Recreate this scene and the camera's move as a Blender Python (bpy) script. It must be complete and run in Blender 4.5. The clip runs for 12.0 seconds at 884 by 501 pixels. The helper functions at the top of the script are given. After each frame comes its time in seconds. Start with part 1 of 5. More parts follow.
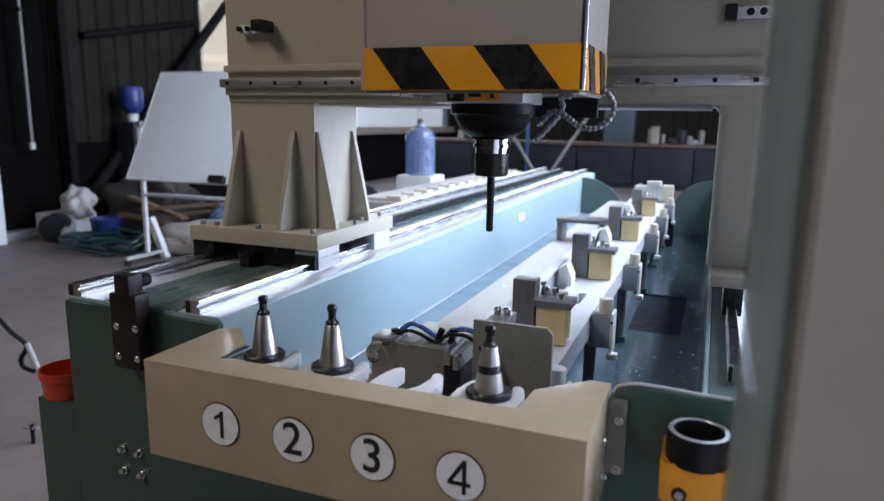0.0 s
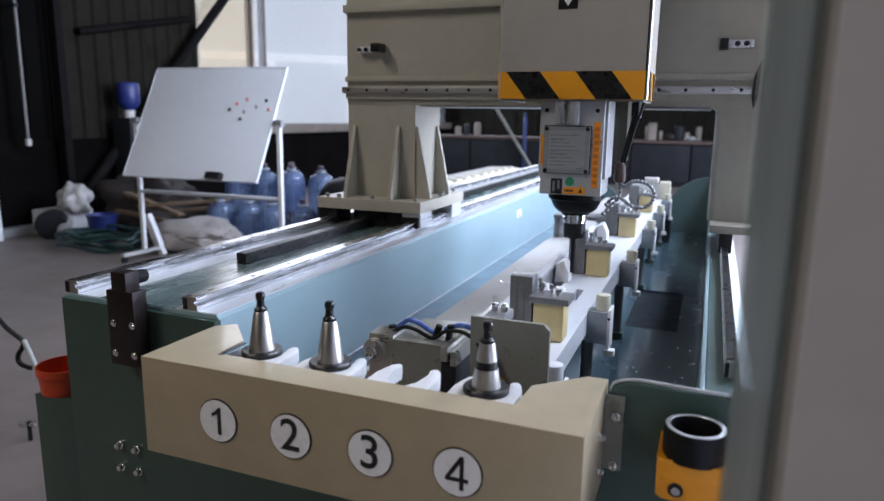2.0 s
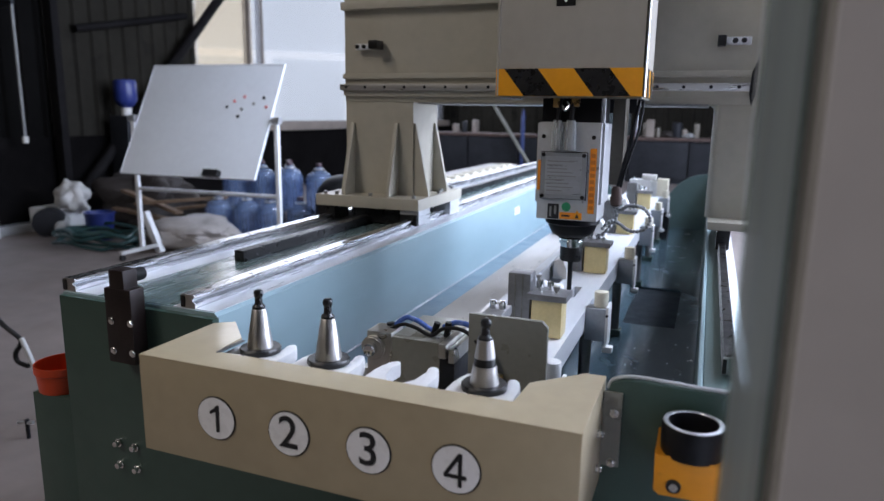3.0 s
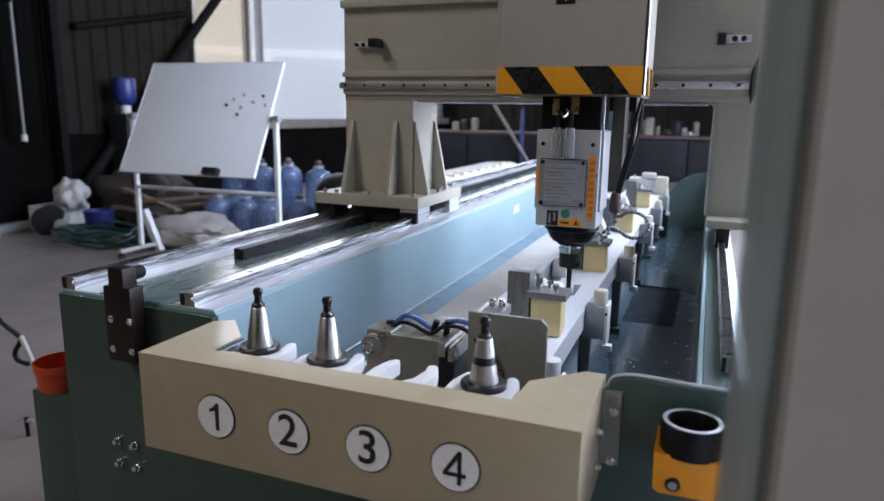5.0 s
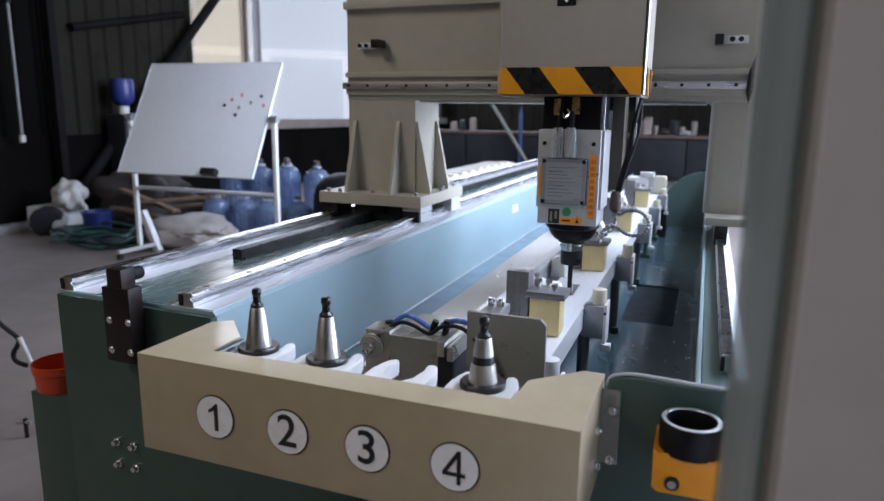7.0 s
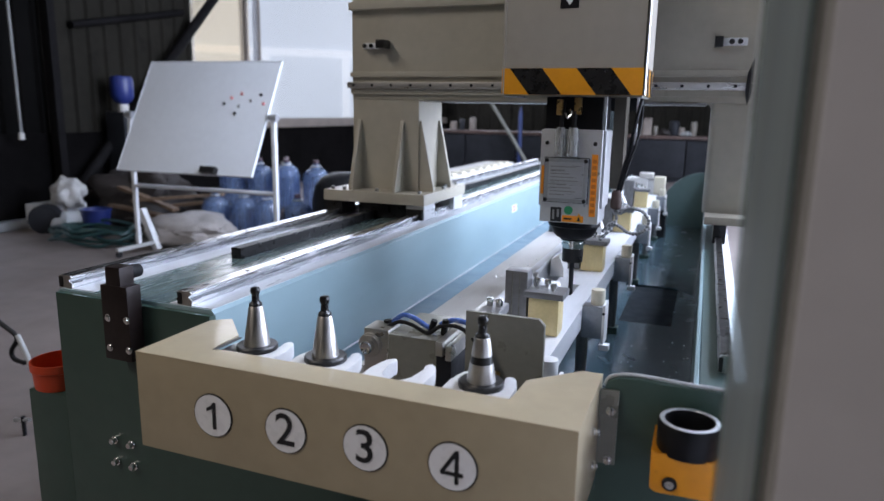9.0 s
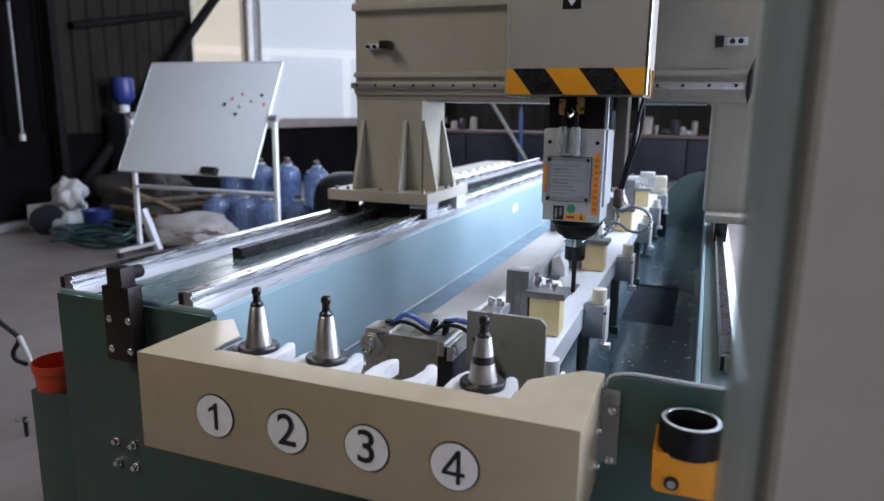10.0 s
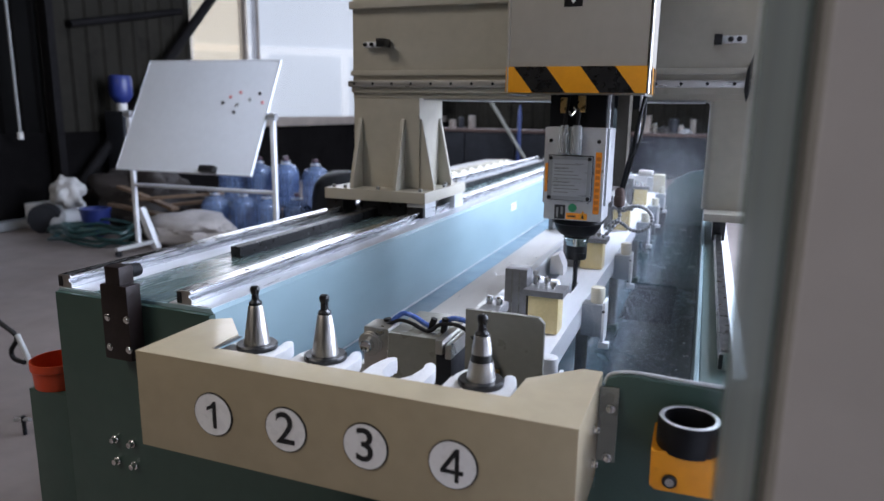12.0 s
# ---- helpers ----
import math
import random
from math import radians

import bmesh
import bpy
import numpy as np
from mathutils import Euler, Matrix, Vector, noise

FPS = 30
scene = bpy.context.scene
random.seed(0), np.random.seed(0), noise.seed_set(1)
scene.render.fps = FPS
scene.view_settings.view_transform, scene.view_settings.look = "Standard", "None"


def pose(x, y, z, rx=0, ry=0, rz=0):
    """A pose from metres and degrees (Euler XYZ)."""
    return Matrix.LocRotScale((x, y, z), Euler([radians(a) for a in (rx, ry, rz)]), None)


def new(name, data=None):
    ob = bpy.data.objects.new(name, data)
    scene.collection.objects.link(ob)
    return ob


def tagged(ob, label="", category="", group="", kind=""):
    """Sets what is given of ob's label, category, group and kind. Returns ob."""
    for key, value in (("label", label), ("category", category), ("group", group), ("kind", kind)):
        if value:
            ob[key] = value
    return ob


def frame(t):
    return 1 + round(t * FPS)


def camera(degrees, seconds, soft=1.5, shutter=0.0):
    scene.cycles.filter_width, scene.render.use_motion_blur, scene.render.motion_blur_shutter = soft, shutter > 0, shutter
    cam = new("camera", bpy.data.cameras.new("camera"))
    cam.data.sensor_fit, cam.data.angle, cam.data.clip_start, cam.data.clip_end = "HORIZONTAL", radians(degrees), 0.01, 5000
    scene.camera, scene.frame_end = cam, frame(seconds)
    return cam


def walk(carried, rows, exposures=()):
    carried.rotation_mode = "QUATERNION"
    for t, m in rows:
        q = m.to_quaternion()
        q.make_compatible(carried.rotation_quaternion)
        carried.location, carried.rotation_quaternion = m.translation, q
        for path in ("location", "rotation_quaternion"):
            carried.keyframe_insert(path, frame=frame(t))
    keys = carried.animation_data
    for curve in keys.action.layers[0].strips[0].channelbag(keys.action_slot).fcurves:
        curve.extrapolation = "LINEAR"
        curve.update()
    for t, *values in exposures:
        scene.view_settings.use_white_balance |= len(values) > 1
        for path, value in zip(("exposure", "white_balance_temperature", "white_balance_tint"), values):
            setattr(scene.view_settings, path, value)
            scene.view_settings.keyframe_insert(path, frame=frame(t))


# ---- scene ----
EYE = (0.513, -0.684, 1.2915)
cam = camera(66.24, 12.0, soft=1.4)
# a lens of 27.6 mm at f/5, set on the work in front of the head
cam.data.dof.use_dof, cam.data.dof.focus_distance, cam.data.dof.aperture_fstop = True, 1.15, 5.0
# seconds, tilt, roll, turn of the hand-held camera, which stays on one spot
TURNS = [
    (0, 79.13, 0.89, 21.66),
    (0.5, 79.07, 0.99, 21.63),
    (1, 79.04, 0.88, 21.53),
    (1.5, 79.00, 0.96, 21.37),
    (2, 78.83, 0.90, 21.43),
    (2.5, 78.60, 0.88, 21.18),
    (3, 78.60, 0.85, 21.26),
    (5, 78.45, 0.87, 21.21),
    (5.5, 78.37, 0.90, 21.30),
    (6, 78.41, 0.73, 21.23),
    (6.5, 78.46, 0.54, 21.37),
    (7, 78.44, 0.73, 21.10),
    (9, 78.40, 1.02, 21.01),
    (9.5, 78.35, 0.93, 21.06),
    (10, 78.39, 0.84, 21.10),
    (10.5, 78.41, 0.79, 21.03),
    (11, 78.38, 0.91, 20.84),
    (11.5, 78.31, 0.81, 20.89),
    (12, 78.26, 0.85, 20.97),
]
walk(cam, [(t, pose(*EYE, a, 0, c) @ pose(0, 0, 0, 0, 0, b)) for t, a, b, c in TURNS],
     exposures=((0.0, -0.05), (1.5, -0.06), (5.0, -0.07), (9.5, -0.03), (12.0, 0.02)))

# ---- world and light ----
world = bpy.data.worlds.new("world")
scene.world = world
world.use_nodes = True
wn = world.node_tree.nodes
sky = wn.new("ShaderNodeTexSky")
sky.sky_type, sky.sun_disc, sky.sun_elevation, sky.sun_rotation = "NISHITA", False, radians(40), radians(120)
wn["Background"].inputs["Strength"].default_value = 0.05
world.node_tree.links.new(sky.outputs[0], wn["Background"].inputs["Color"])


COOL = (0.79, 0.835, 1.0)


def opening_light(name, m, sx, sy, watts, colour):
    """Daylight entering through an opening of the hall."""
    data = bpy.data.lights.new(name, "AREA")
    data.shape, data.size, data.size_y, data.energy, data.color = "RECTANGLE", sx, sy, watts, colour
    ob = new(name, data)
    ob.matrix_world = m
    return ob


# wide gate in the hall's east side, skylight strips in the roof, the long window of the west side
opening_light("gate_daylight", pose(5.86, 5.3, 2.3, 0, 90, 0), 4.2, 8.2, 1460, (0.695, 0.775, 1.0))
opening_light("skylight_daylight", pose(3.2, 4.6, 5.36), 2.4, 8.4, 1620, (0.705, 0.79, 1.0))
opening_light("skylight_daylight", pose(-3.2, -3.2, 5.36), 1.9, 3.6, 232, (1.0, 0.915, 0.84))
# lamp of an unseen clerestory, added for reflections on the bed top
opening_light("added_clerestory_light", pose(-4.3, 17.1, 3.4, -90, 0, 0), 3.3, 2.2, 110, COOL)
opening_light("window_daylight", pose(-6.2, 12.1, 3.05, 0, -90, 0), 3.6, 9.4, 330, COOL)


# ---- materials ----
def mat(name, colour, rough=0.5, metal=0.0, vary=0.10, scale=6.0, bump=0.05, bscale=120.0, spec=0.5, coat=0.0, blotch=0.0,
        dirt=None, dirt_at=0.62, stretch=(1, 1, 1), rvary=0.10):
    """Painted, moulded or metal surface: two scales of tone, uneven gloss, fine relief, and stains of a colour of their own."""
    m = bpy.data.materials.new(name)
    m.use_nodes = True
    nt, n = m.node_tree, m.node_tree.nodes
    b = n["Principled BSDF"]
    tc, mp = n.new("ShaderNodeTexCoord"), n.new("ShaderNodeMapping")
    mp.inputs["Scale"].default_value = stretch
    nt.links.new(tc.outputs["Object"], mp.inputs["Vector"])

    def tex(s, detail=4.0):
        x = n.new("ShaderNodeTexNoise")
        x.inputs["Scale"].default_value, x.inputs["Detail"].default_value = s, detail
        nt.links.new(mp.outputs[0], x.inputs["Vector"])
        return x.outputs["Fac"]

    def ramp(f, a, c, lo=0.3, hi=0.7):
        r = n.new("ShaderNodeMapRange")
        r.inputs[1].default_value, r.inputs[2].default_value, r.inputs[3].default_value, r.inputs[4].default_value = lo, hi, a, c
        nt.links.new(f, r.inputs[0])
        return r.outputs[0]

    big, small = tex(scale), tex(scale * 9, 6.0)
    mul = n.new("ShaderNodeMath")
    mul.operation = "MULTIPLY"
    nt.links.new(ramp(big, 1 - vary, 1 + vary), mul.inputs[0])
    nt.links.new(ramp(small, 1 - vary * 0.6, 1 + vary * 0.6), mul.inputs[1])
    mix = n.new("ShaderNodeMix")
    mix.data_type, mix.blend_type = "RGBA", "MULTIPLY"
    mix.inputs[0].default_value = 1.0
    mix.inputs[6].default_value = (*colour, 1)
    nt.links.new(mul.outputs[0], mix.inputs[7])
    out = mix.outputs[2]
    if dirt:
        dm = n.new("ShaderNodeMix")
        dm.data_type = "RGBA"
        nt.links.new(ramp(tex(scale * 2.3, 8.0), 0.0, 0.85, dirt_at, dirt_at + 0.14), dm.inputs[0])
        nt.links.new(out, dm.inputs[6])
        dm.inputs[7].default_value = (*dirt, 1)
        out = dm.outputs[2]
    nt.links.new(out, b.inputs["Base Color"])
    nt.links.new(ramp(tex(scale * 3, 5.0), max(0.02, rough - rvary), min(1, rough + rvary)), b.inputs["Roughness"])
    b.inputs["Metallic"].default_value = metal
    b.inputs["Specular IOR Level"].default_value = spec
    b.inputs["Coat Weight"].default_value = coat
    b.inputs["Coat Roughness"].default_value = 0.16
    if bump:
        bp = n.new("ShaderNodeBump")
        bp.inputs["Strength"].default_value, bp.inputs["Distance"].default_value = bump, 0.004
        nt.links.new(tex(bscale, 6.0), bp.inputs["Height"])
        nt.links.new(bp.outputs[0], b.inputs["Normal"])
    return m


def feathered(name, haze, x0, x1, w0, w1):
    """Soft plastic whose haze grows from x0 to x1, in place of lens blur."""
    m = clear(name, (0.80, 0.84, 0.84), 0.4, 0.5, haze)
    nt, n = m.node_tree, m.node_tree.nodes
    tc, sx, mr = n.new("ShaderNodeTexCoord"), n.new("ShaderNodeSeparateXYZ"), n.new("ShaderNodeMapRange")
    mr.interpolation_type = "SMOOTHSTEP"
    mr.inputs[1].default_value, mr.inputs[2].default_value, mr.inputs[3].default_value, mr.inputs[4].default_value = x0, x1, w0, w1
    nt.links.new(tc.outputs["Object"], sx.inputs[0])
    nt.links.new(sx.outputs[0], mr.inputs[0])
    nt.links.new(mr.outputs[0], n["Mix Shader"].inputs[0])
    return m


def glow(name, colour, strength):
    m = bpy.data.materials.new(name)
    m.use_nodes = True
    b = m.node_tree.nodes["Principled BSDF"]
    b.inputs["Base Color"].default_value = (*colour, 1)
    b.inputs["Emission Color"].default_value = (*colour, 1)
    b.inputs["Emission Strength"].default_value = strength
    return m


def clear(name, colour, rough, weight, haze=(0.5, 0.53, 0.53), streak=0.08):
    """Clear plastic: part of the light passes straight on, the rest meets a hazy sheet."""
    m = bpy.data.materials.new(name)
    m.use_nodes = True
    nt, n = m.node_tree, m.node_tree.nodes
    b = n["Principled BSDF"]
    b.inputs["Base Color"].default_value = (*haze, 1)
    b.inputs["Roughness"].default_value = rough
    tr, mx = n.new("ShaderNodeBsdfTransparent"), n.new("ShaderNodeMixShader")
    tr.inputs[0].default_value = (*colour, 1)
    tc, mp, no, mr = n.new("ShaderNodeTexCoord"), n.new("ShaderNodeMapping"), n.new("ShaderNodeTexNoise"), n.new("ShaderNodeMapRange")
    mp.inputs["Scale"].default_value = (120, 120, 2)
    no.inputs["Scale"].default_value = 1.0
    mr.inputs[1].default_value, mr.inputs[2].default_value = 0.3, 0.7
    mr.inputs[3].default_value, mr.inputs[4].default_value = max(0, weight - streak), weight + streak
    nt.links.new(tc.outputs["Object"], mp.inputs["Vector"])
    nt.links.new(mp.outputs[0], no.inputs["Vector"])
    nt.links.new(no.outputs["Fac"], mr.inputs[0])
    nt.links.new(mr.outputs[0], mx.inputs[0])
    nt.links.new(tr.outputs[0], mx.inputs[1])
    nt.links.new(b.outputs[0], mx.inputs[2])
    nt.links.new(mx.outputs[0], n["Material Output"].inputs["Surface"])
    return m


BEIGE = mat("beige_powder_coat", (0.413, 0.345, 0.227), 0.42, vary=0.06, scale=5, bump=0.03, bscale=420, coat=0.5, dirt=(0.20, 0.17, 0.12), dirt_at=0.70)
GANTRYPAINT = mat("brown_beige_machine_paint", (0.438, 0.410, 0.335), 0.45, vary=0.06, scale=4, bump=0.03, bscale=300, coat=0.08, dirt=(0.20, 0.18, 0.145), dirt_at=0.70)
GREY_BEIGE = mat("grey_beige_machine_paint", (0.390, 0.362, 0.308), 0.42, vary=0.05, scale=4, bump=0.03, bscale=300, coat=0.15, dirt=(0.25, 0.23, 0.19), dirt_at=0.72)
GREEN = mat("dark_green_machine_paint", (0.036, 0.068, 0.056), 0.40, vary=0.08, scale=4, bump=0.10, bscale=260, coat=0.25, dirt=(0.03, 0.042, 0.038), dirt_at=0.72)
TEAL = mat("grey_teal_machine_paint", (0.278, 0.388, 0.425), 0.38, vary=0.06, scale=2, bump=0.04, bscale=160, coat=0.30, stretch=(1, 0.35, 1), rvary=0.02)
# the beam's teal, stained, and darkened for the shade on the ledge
LEDGESHADE = mat("shaded_stained_teal_paint", (0.155, 0.225, 0.275), 0.40, vary=0.10, scale=4, bump=0.06, bscale=160, coat=0.15, dirt=(0.10, 0.13, 0.14), dirt_at=0.70)
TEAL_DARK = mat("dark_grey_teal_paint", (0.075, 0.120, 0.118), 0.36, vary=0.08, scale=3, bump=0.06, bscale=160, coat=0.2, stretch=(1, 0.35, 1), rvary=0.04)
PADS = mat("pale_pad_plastic", (0.54, 0.51, 0.41), 0.5, vary=0.08, scale=12, bump=0.04)
SLEEVE = clear("clear_plug_sleeve", (0.95, 0.97, 0.97), 0.15, 0.35, (0.7, 0.72, 0.72))
TRAY = mat("wet_green_tray_paint", (0.048, 0.080, 0.098), 0.20, vary=0.20, scale=5, bump=0.06, bscale=40, coat=0.6, dirt=(0.06, 0.07, 0.068), dirt_at=0.72)
RAIL = mat("ground_steel_rail", (0.62, 0.63, 0.65), 0.25, 1.0, vary=0.06, scale=8, bump=0.03, bscale=300, stretch=(6, 0.5, 6), dirt=(0.16, 0.14, 0.11), dirt_at=0.72)
SEAT = mat("machined_bright_seat", (0.58, 0.60, 0.62), 0.36, 0.35, vary=0.06, scale=6, bump=0.03, bscale=200, stretch=(4, 0.4, 4), dirt=(0.45, 0.47, 0.47), dirt_at=0.70)
STEEL = mat("bare_machined_steel", (0.50, 0.49, 0.46), 0.33, 1.0, vary=0.10, scale=9, bump=0.06, bscale=350, dirt=(0.22, 0.19, 0.15), dirt_at=0.66)
CHROME = mat("polished_steel", (0.72, 0.72, 0.71), 0.14, 1.0, vary=0.05, scale=12, bump=0.02)
TAPER = mat("ground_taper_steel", (0.46, 0.445, 0.425), 0.40, 1.0, vary=0.12, scale=20, bump=0.05, bscale=500, stretch=(3, 3, 0.3))
ALU = mat("milled_aluminium", (0.62, 0.63, 0.64), 0.38, 0.85, vary=0.07, scale=10, bump=0.05, bscale=300, dirt=(0.32, 0.32, 0.31), dirt_at=0.70)
WORK = mat("mill_finish_aluminium_profile", (0.66, 0.68, 0.71), 0.42, 0.25, vary=0.04, scale=6, bump=0.03, bscale=260, stretch=(4, 0.4, 4))
CASTGREY = mat("grey_cast_metal", (0.30, 0.305, 0.30), 0.45, 0.35, vary=0.12, scale=14, bump=0.12, bscale=240, dirt=(0.12, 0.11, 0.10), dirt_at=0.66)
RAMPAINT = mat("dark_brown_grey_paint", (0.105, 0.092, 0.072), 0.42, vary=0.1, scale=10, bump=0.05)
OLIVE = mat("olive_grey_machine_paint", (0.170, 0.170, 0.145), 0.32, vary=0.08, scale=10, bump=0.08, bscale=200, coat=0.2, dirt=(0.10, 0.09, 0.075), dirt_at=0.68)
DULL = mat("dull_planed_metal", (0.50, 0.49, 0.475), 0.50, 0.15, vary=0.07, scale=3, bump=0.06, bscale=150, stretch=(2, 0.4, 2), dirt=(0.34, 0.30, 0.26), dirt_at=0.68)
CLAMPSTEEL = mat("grey_clamp_steel", (0.20, 0.20, 0.205), 0.38, 0.5, vary=0.12, scale=14, bump=0.10, bscale=240, dirt=(0.09, 0.085, 0.08), dirt_at=0.66)
BLUEGREY = mat("blue_grey_block_paint", (0.30, 0.33, 0.37), 0.40, 0.2, vary=0.10, scale=14, bump=0.06, dirt=(0.12, 0.13, 0.14), dirt_at=0.68)
BLACK = mat("black_oxide", (0.013, 0.013, 0.014), 0.33, 0.3, vary=0.2, scale=20, bump=0.06)
# near black in place of the shade inside the chute
CHUTE = mat("chute_shade_plate", (0.012, 0.017, 0.022), 0.70, vary=0.2, scale=8, bump=0.05, spec=0.12)
RUBBER = mat("black_rubber", (0.010, 0.010, 0.011), 0.55, vary=0.2, scale=20, bump=0.10, spec=0.2)
BLACKPLASTIC = mat("glossy_black_plastic", (0.006, 0.006, 0.007), 0.40, vary=0.2, scale=20, bump=0.04, spec=0.15)
BROWN = mat("burnished_dark_steel", (0.020, 0.013, 0.012), 0.38, 0.3, vary=0.25, scale=12, bump=0.08, dirt=(0.06, 0.035, 0.03), dirt_at=0.62)
NYLON = mat("white_nylon", (0.64, 0.64, 0.64), 0.42, vary=0.05, scale=30, bump=0.10, bscale=200, dirt=(0.45, 0.43, 0.40), dirt_at=0.72)
CREAM = mat("cream_polyurethane", (0.62, 0.51, 0.26), 0.38, vary=0.08, scale=18, bump=0.05, dirt=(0.50, 0.38, 0.16), dirt_at=0.68)
YELLOW = mat("safety_yellow_paint", (0.80, 0.335, 0.012), 0.38, vary=0.05, scale=10, bump=0.05, coat=0.2, dirt=(0.35, 0.17, 0.02), dirt_at=0.72)
BRACKETPAINT = mat("orange_yellow_bracket_paint", (0.58, 0.225, 0.009), 0.40, vary=0.07, scale=14, bump=0.06, coat=0.15, dirt=(0.28, 0.12, 0.015), dirt_at=0.70)
OILTOP = mat("oily_bed_top_paint", (0.115, 0.165, 0.165), 0.24, vary=0.14, scale=5, bump=0.05, bscale=120, coat=0.3, stretch=(3, 0.5, 3), dirt=(0.055, 0.075, 0.072), dirt_at=0.62)
POSTPAINT = mat("grey_teal_post_paint", (0.050, 0.066, 0.070), 0.5, vary=0.1, scale=2, bump=0.05)
STRIPE = mat("black_safety_tape", (0.012, 0.012, 0.013), 0.30, vary=0.3, scale=20, bump=0.08, dirt=(0.07, 0.065, 0.06), dirt_at=0.72)
ORANGE = mat("orange_label_film", (0.86, 0.30, 0.02), 0.40, vary=0.05, scale=20, bump=0.0)
LABEL = mat("white_label", (0.90, 0.91, 0.93), 0.30, vary=0.02, scale=30, bump=0.0)
INK = mat("black_print", (0.012, 0.013, 0.016), 0.40, vary=0.1, scale=30, bump=0.0)
GREENINK = mat("green_print", (0.03, 0.26, 0.12), 0.4, vary=0.05, scale=30, bump=0.0)
REDINK = mat("faded_red_print", (0.62, 0.22, 0.22), 0.4, vary=0.1, scale=40, bump=0.0)
SILVER = mat("silver_motor_housing", (0.55, 0.56, 0.57), 0.36, 0.45, vary=0.06, scale=12, bump=0.06, dirt=(0.35, 0.34, 0.32), dirt_at=0.70)
COVER = mat("grey_cover_plate_paint", (0.33, 0.345, 0.36), 0.38, 0.35, vary=0.07, scale=14, bump=0.05, dirt=(0.20, 0.20, 0.20), dirt_at=0.68)
BEADS = mat("dull_grey_bead_hose", (0.24, 0.245, 0.25), 0.36, 0.6, vary=0.15, scale=30, bump=0.08, dirt=(0.06, 0.06, 0.06), dirt_at=0.60)
BEAMRAIL = mat("bright_beam_rail_steel", (0.50, 0.49, 0.47), 0.34, 0.75, vary=0.10, scale=8, bump=0.05, bscale=260, stretch=(0.4, 4, 4), dirt=(0.20, 0.18, 0.15), dirt_at=0.66)
PLATE = mat("brushed_nameplate", (0.47, 0.49, 0.52), 0.34, 0.6, vary=0.06, scale=20, bump=0.05, stretch=(0.3, 1, 4))
BLUETUBE = mat("blue_polyurethane_tube", (0.075, 0.14, 0.42), 0.25, vary=0.08, scale=30, bump=0.02, coat=0.3)
BRASS = mat("brass_fitting", (0.55, 0.36, 0.14), 0.30, 1.0, vary=0.15, scale=30, bump=0.05)
RED = mat("orange_red_plastic", (0.55, 0.055, 0.012), 0.38, vary=0.07, scale=20, bump=0.04)
CONCRETE = mat("dusty_concrete_floor", (0.138, 0.116, 0.106), 0.65, vary=0.16, scale=0.9, bump=0.20, bscale=40, dirt=(0.115, 0.092, 0.080), dirt_at=0.58)
# dado and first cladding go near black: the wall's shade is in their colour
DADO = mat("shaded_dark_masonry", (0.0042, 0.0038, 0.0038), 0.88, spec=0.02, vary=0.30, scale=1.6, bump=0.30, bscale=30, dirt=(0.009, 0.0075, 0.007), dirt_at=0.62)
SHADESHEET = mat("shaded_wall_cladding", (0.0042, 0.0040, 0.0038), 0.85, spec=0.02, vary=0.18, scale=1.2, bump=0.08, bscale=30, dirt=(0.004, 0.004, 0.004), dirt_at=0.60)
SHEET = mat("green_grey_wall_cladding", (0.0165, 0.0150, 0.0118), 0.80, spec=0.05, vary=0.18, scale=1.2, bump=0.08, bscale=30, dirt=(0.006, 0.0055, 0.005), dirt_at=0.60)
ROOF = mat("galvanised_roof_sheet", (0.18, 0.19, 0.19), 0.55, 0.2, vary=0.15, scale=1.0, bump=0.08)
LEDGE = mat("rust_brown_ledge", (0.050, 0.027, 0.020), 0.65, vary=0.25, scale=4, bump=0.2, bscale=60)
SILL = mat("weathered_sill_board", (0.19, 0.16, 0.135), 0.6, vary=0.15, scale=4, bump=0.2, bscale=60)
DARKSTEEL = mat("dark_painted_steel", (0.017, 0.018, 0.021), 0.5, 0.2, spec=0.18, vary=0.2, scale=4, bump=0.08)
# dark steel again, darkened further for the shade along the west wall
SHADESTEEL = mat("shaded_black_steel", (0.0065, 0.006, 0.0062), 0.7, spec=0.06, vary=0.25, scale=4, bump=0.08, dirt=(0.016, 0.010, 0.008), dirt_at=0.64)
DULLPIPE = mat("dull_hanging_pipe", (0.17, 0.17, 0.165), 0.55, vary=0.12, scale=10, bump=0.05)
WHITEPIPE = mat("grey_white_plastic_pipe", (0.36, 0.36, 0.35), 0.45, vary=0.08, scale=6, bump=0.05, dirt=(0.25, 0.24, 0.22), dirt_at=0.66)
BOARD = mat("white_enamel_board", (0.72, 0.75, 0.78), 0.13, vary=0.03, scale=2, bump=0.0, coat=0.3)
WHITESTEEL = mat("white_painted_tube", (0.68, 0.69, 0.70), 0.4, vary=0.05, scale=10, bump=0.05, dirt=(0.4, 0.39, 0.37), dirt_at=0.70)
BOTTLE = clear("blue_bottle_plastic", (0.66, 0.73, 0.86), 0.12, 0.46, (0.20, 0.27, 0.42))
CYLBLUE = mat("dull_blue_cylinder_paint", (0.012, 0.028, 0.11), 0.5, vary=0.15, scale=8, bump=0.06)
DARKCAP = mat("dark_bottle_cap", (0.05, 0.022, 0.03), 0.5, vary=0.1, scale=20, bump=0.03)
CAP = mat("blue_plastic", (0.013, 0.024, 0.130), 0.4, vary=0.08, scale=20, bump=0.03)
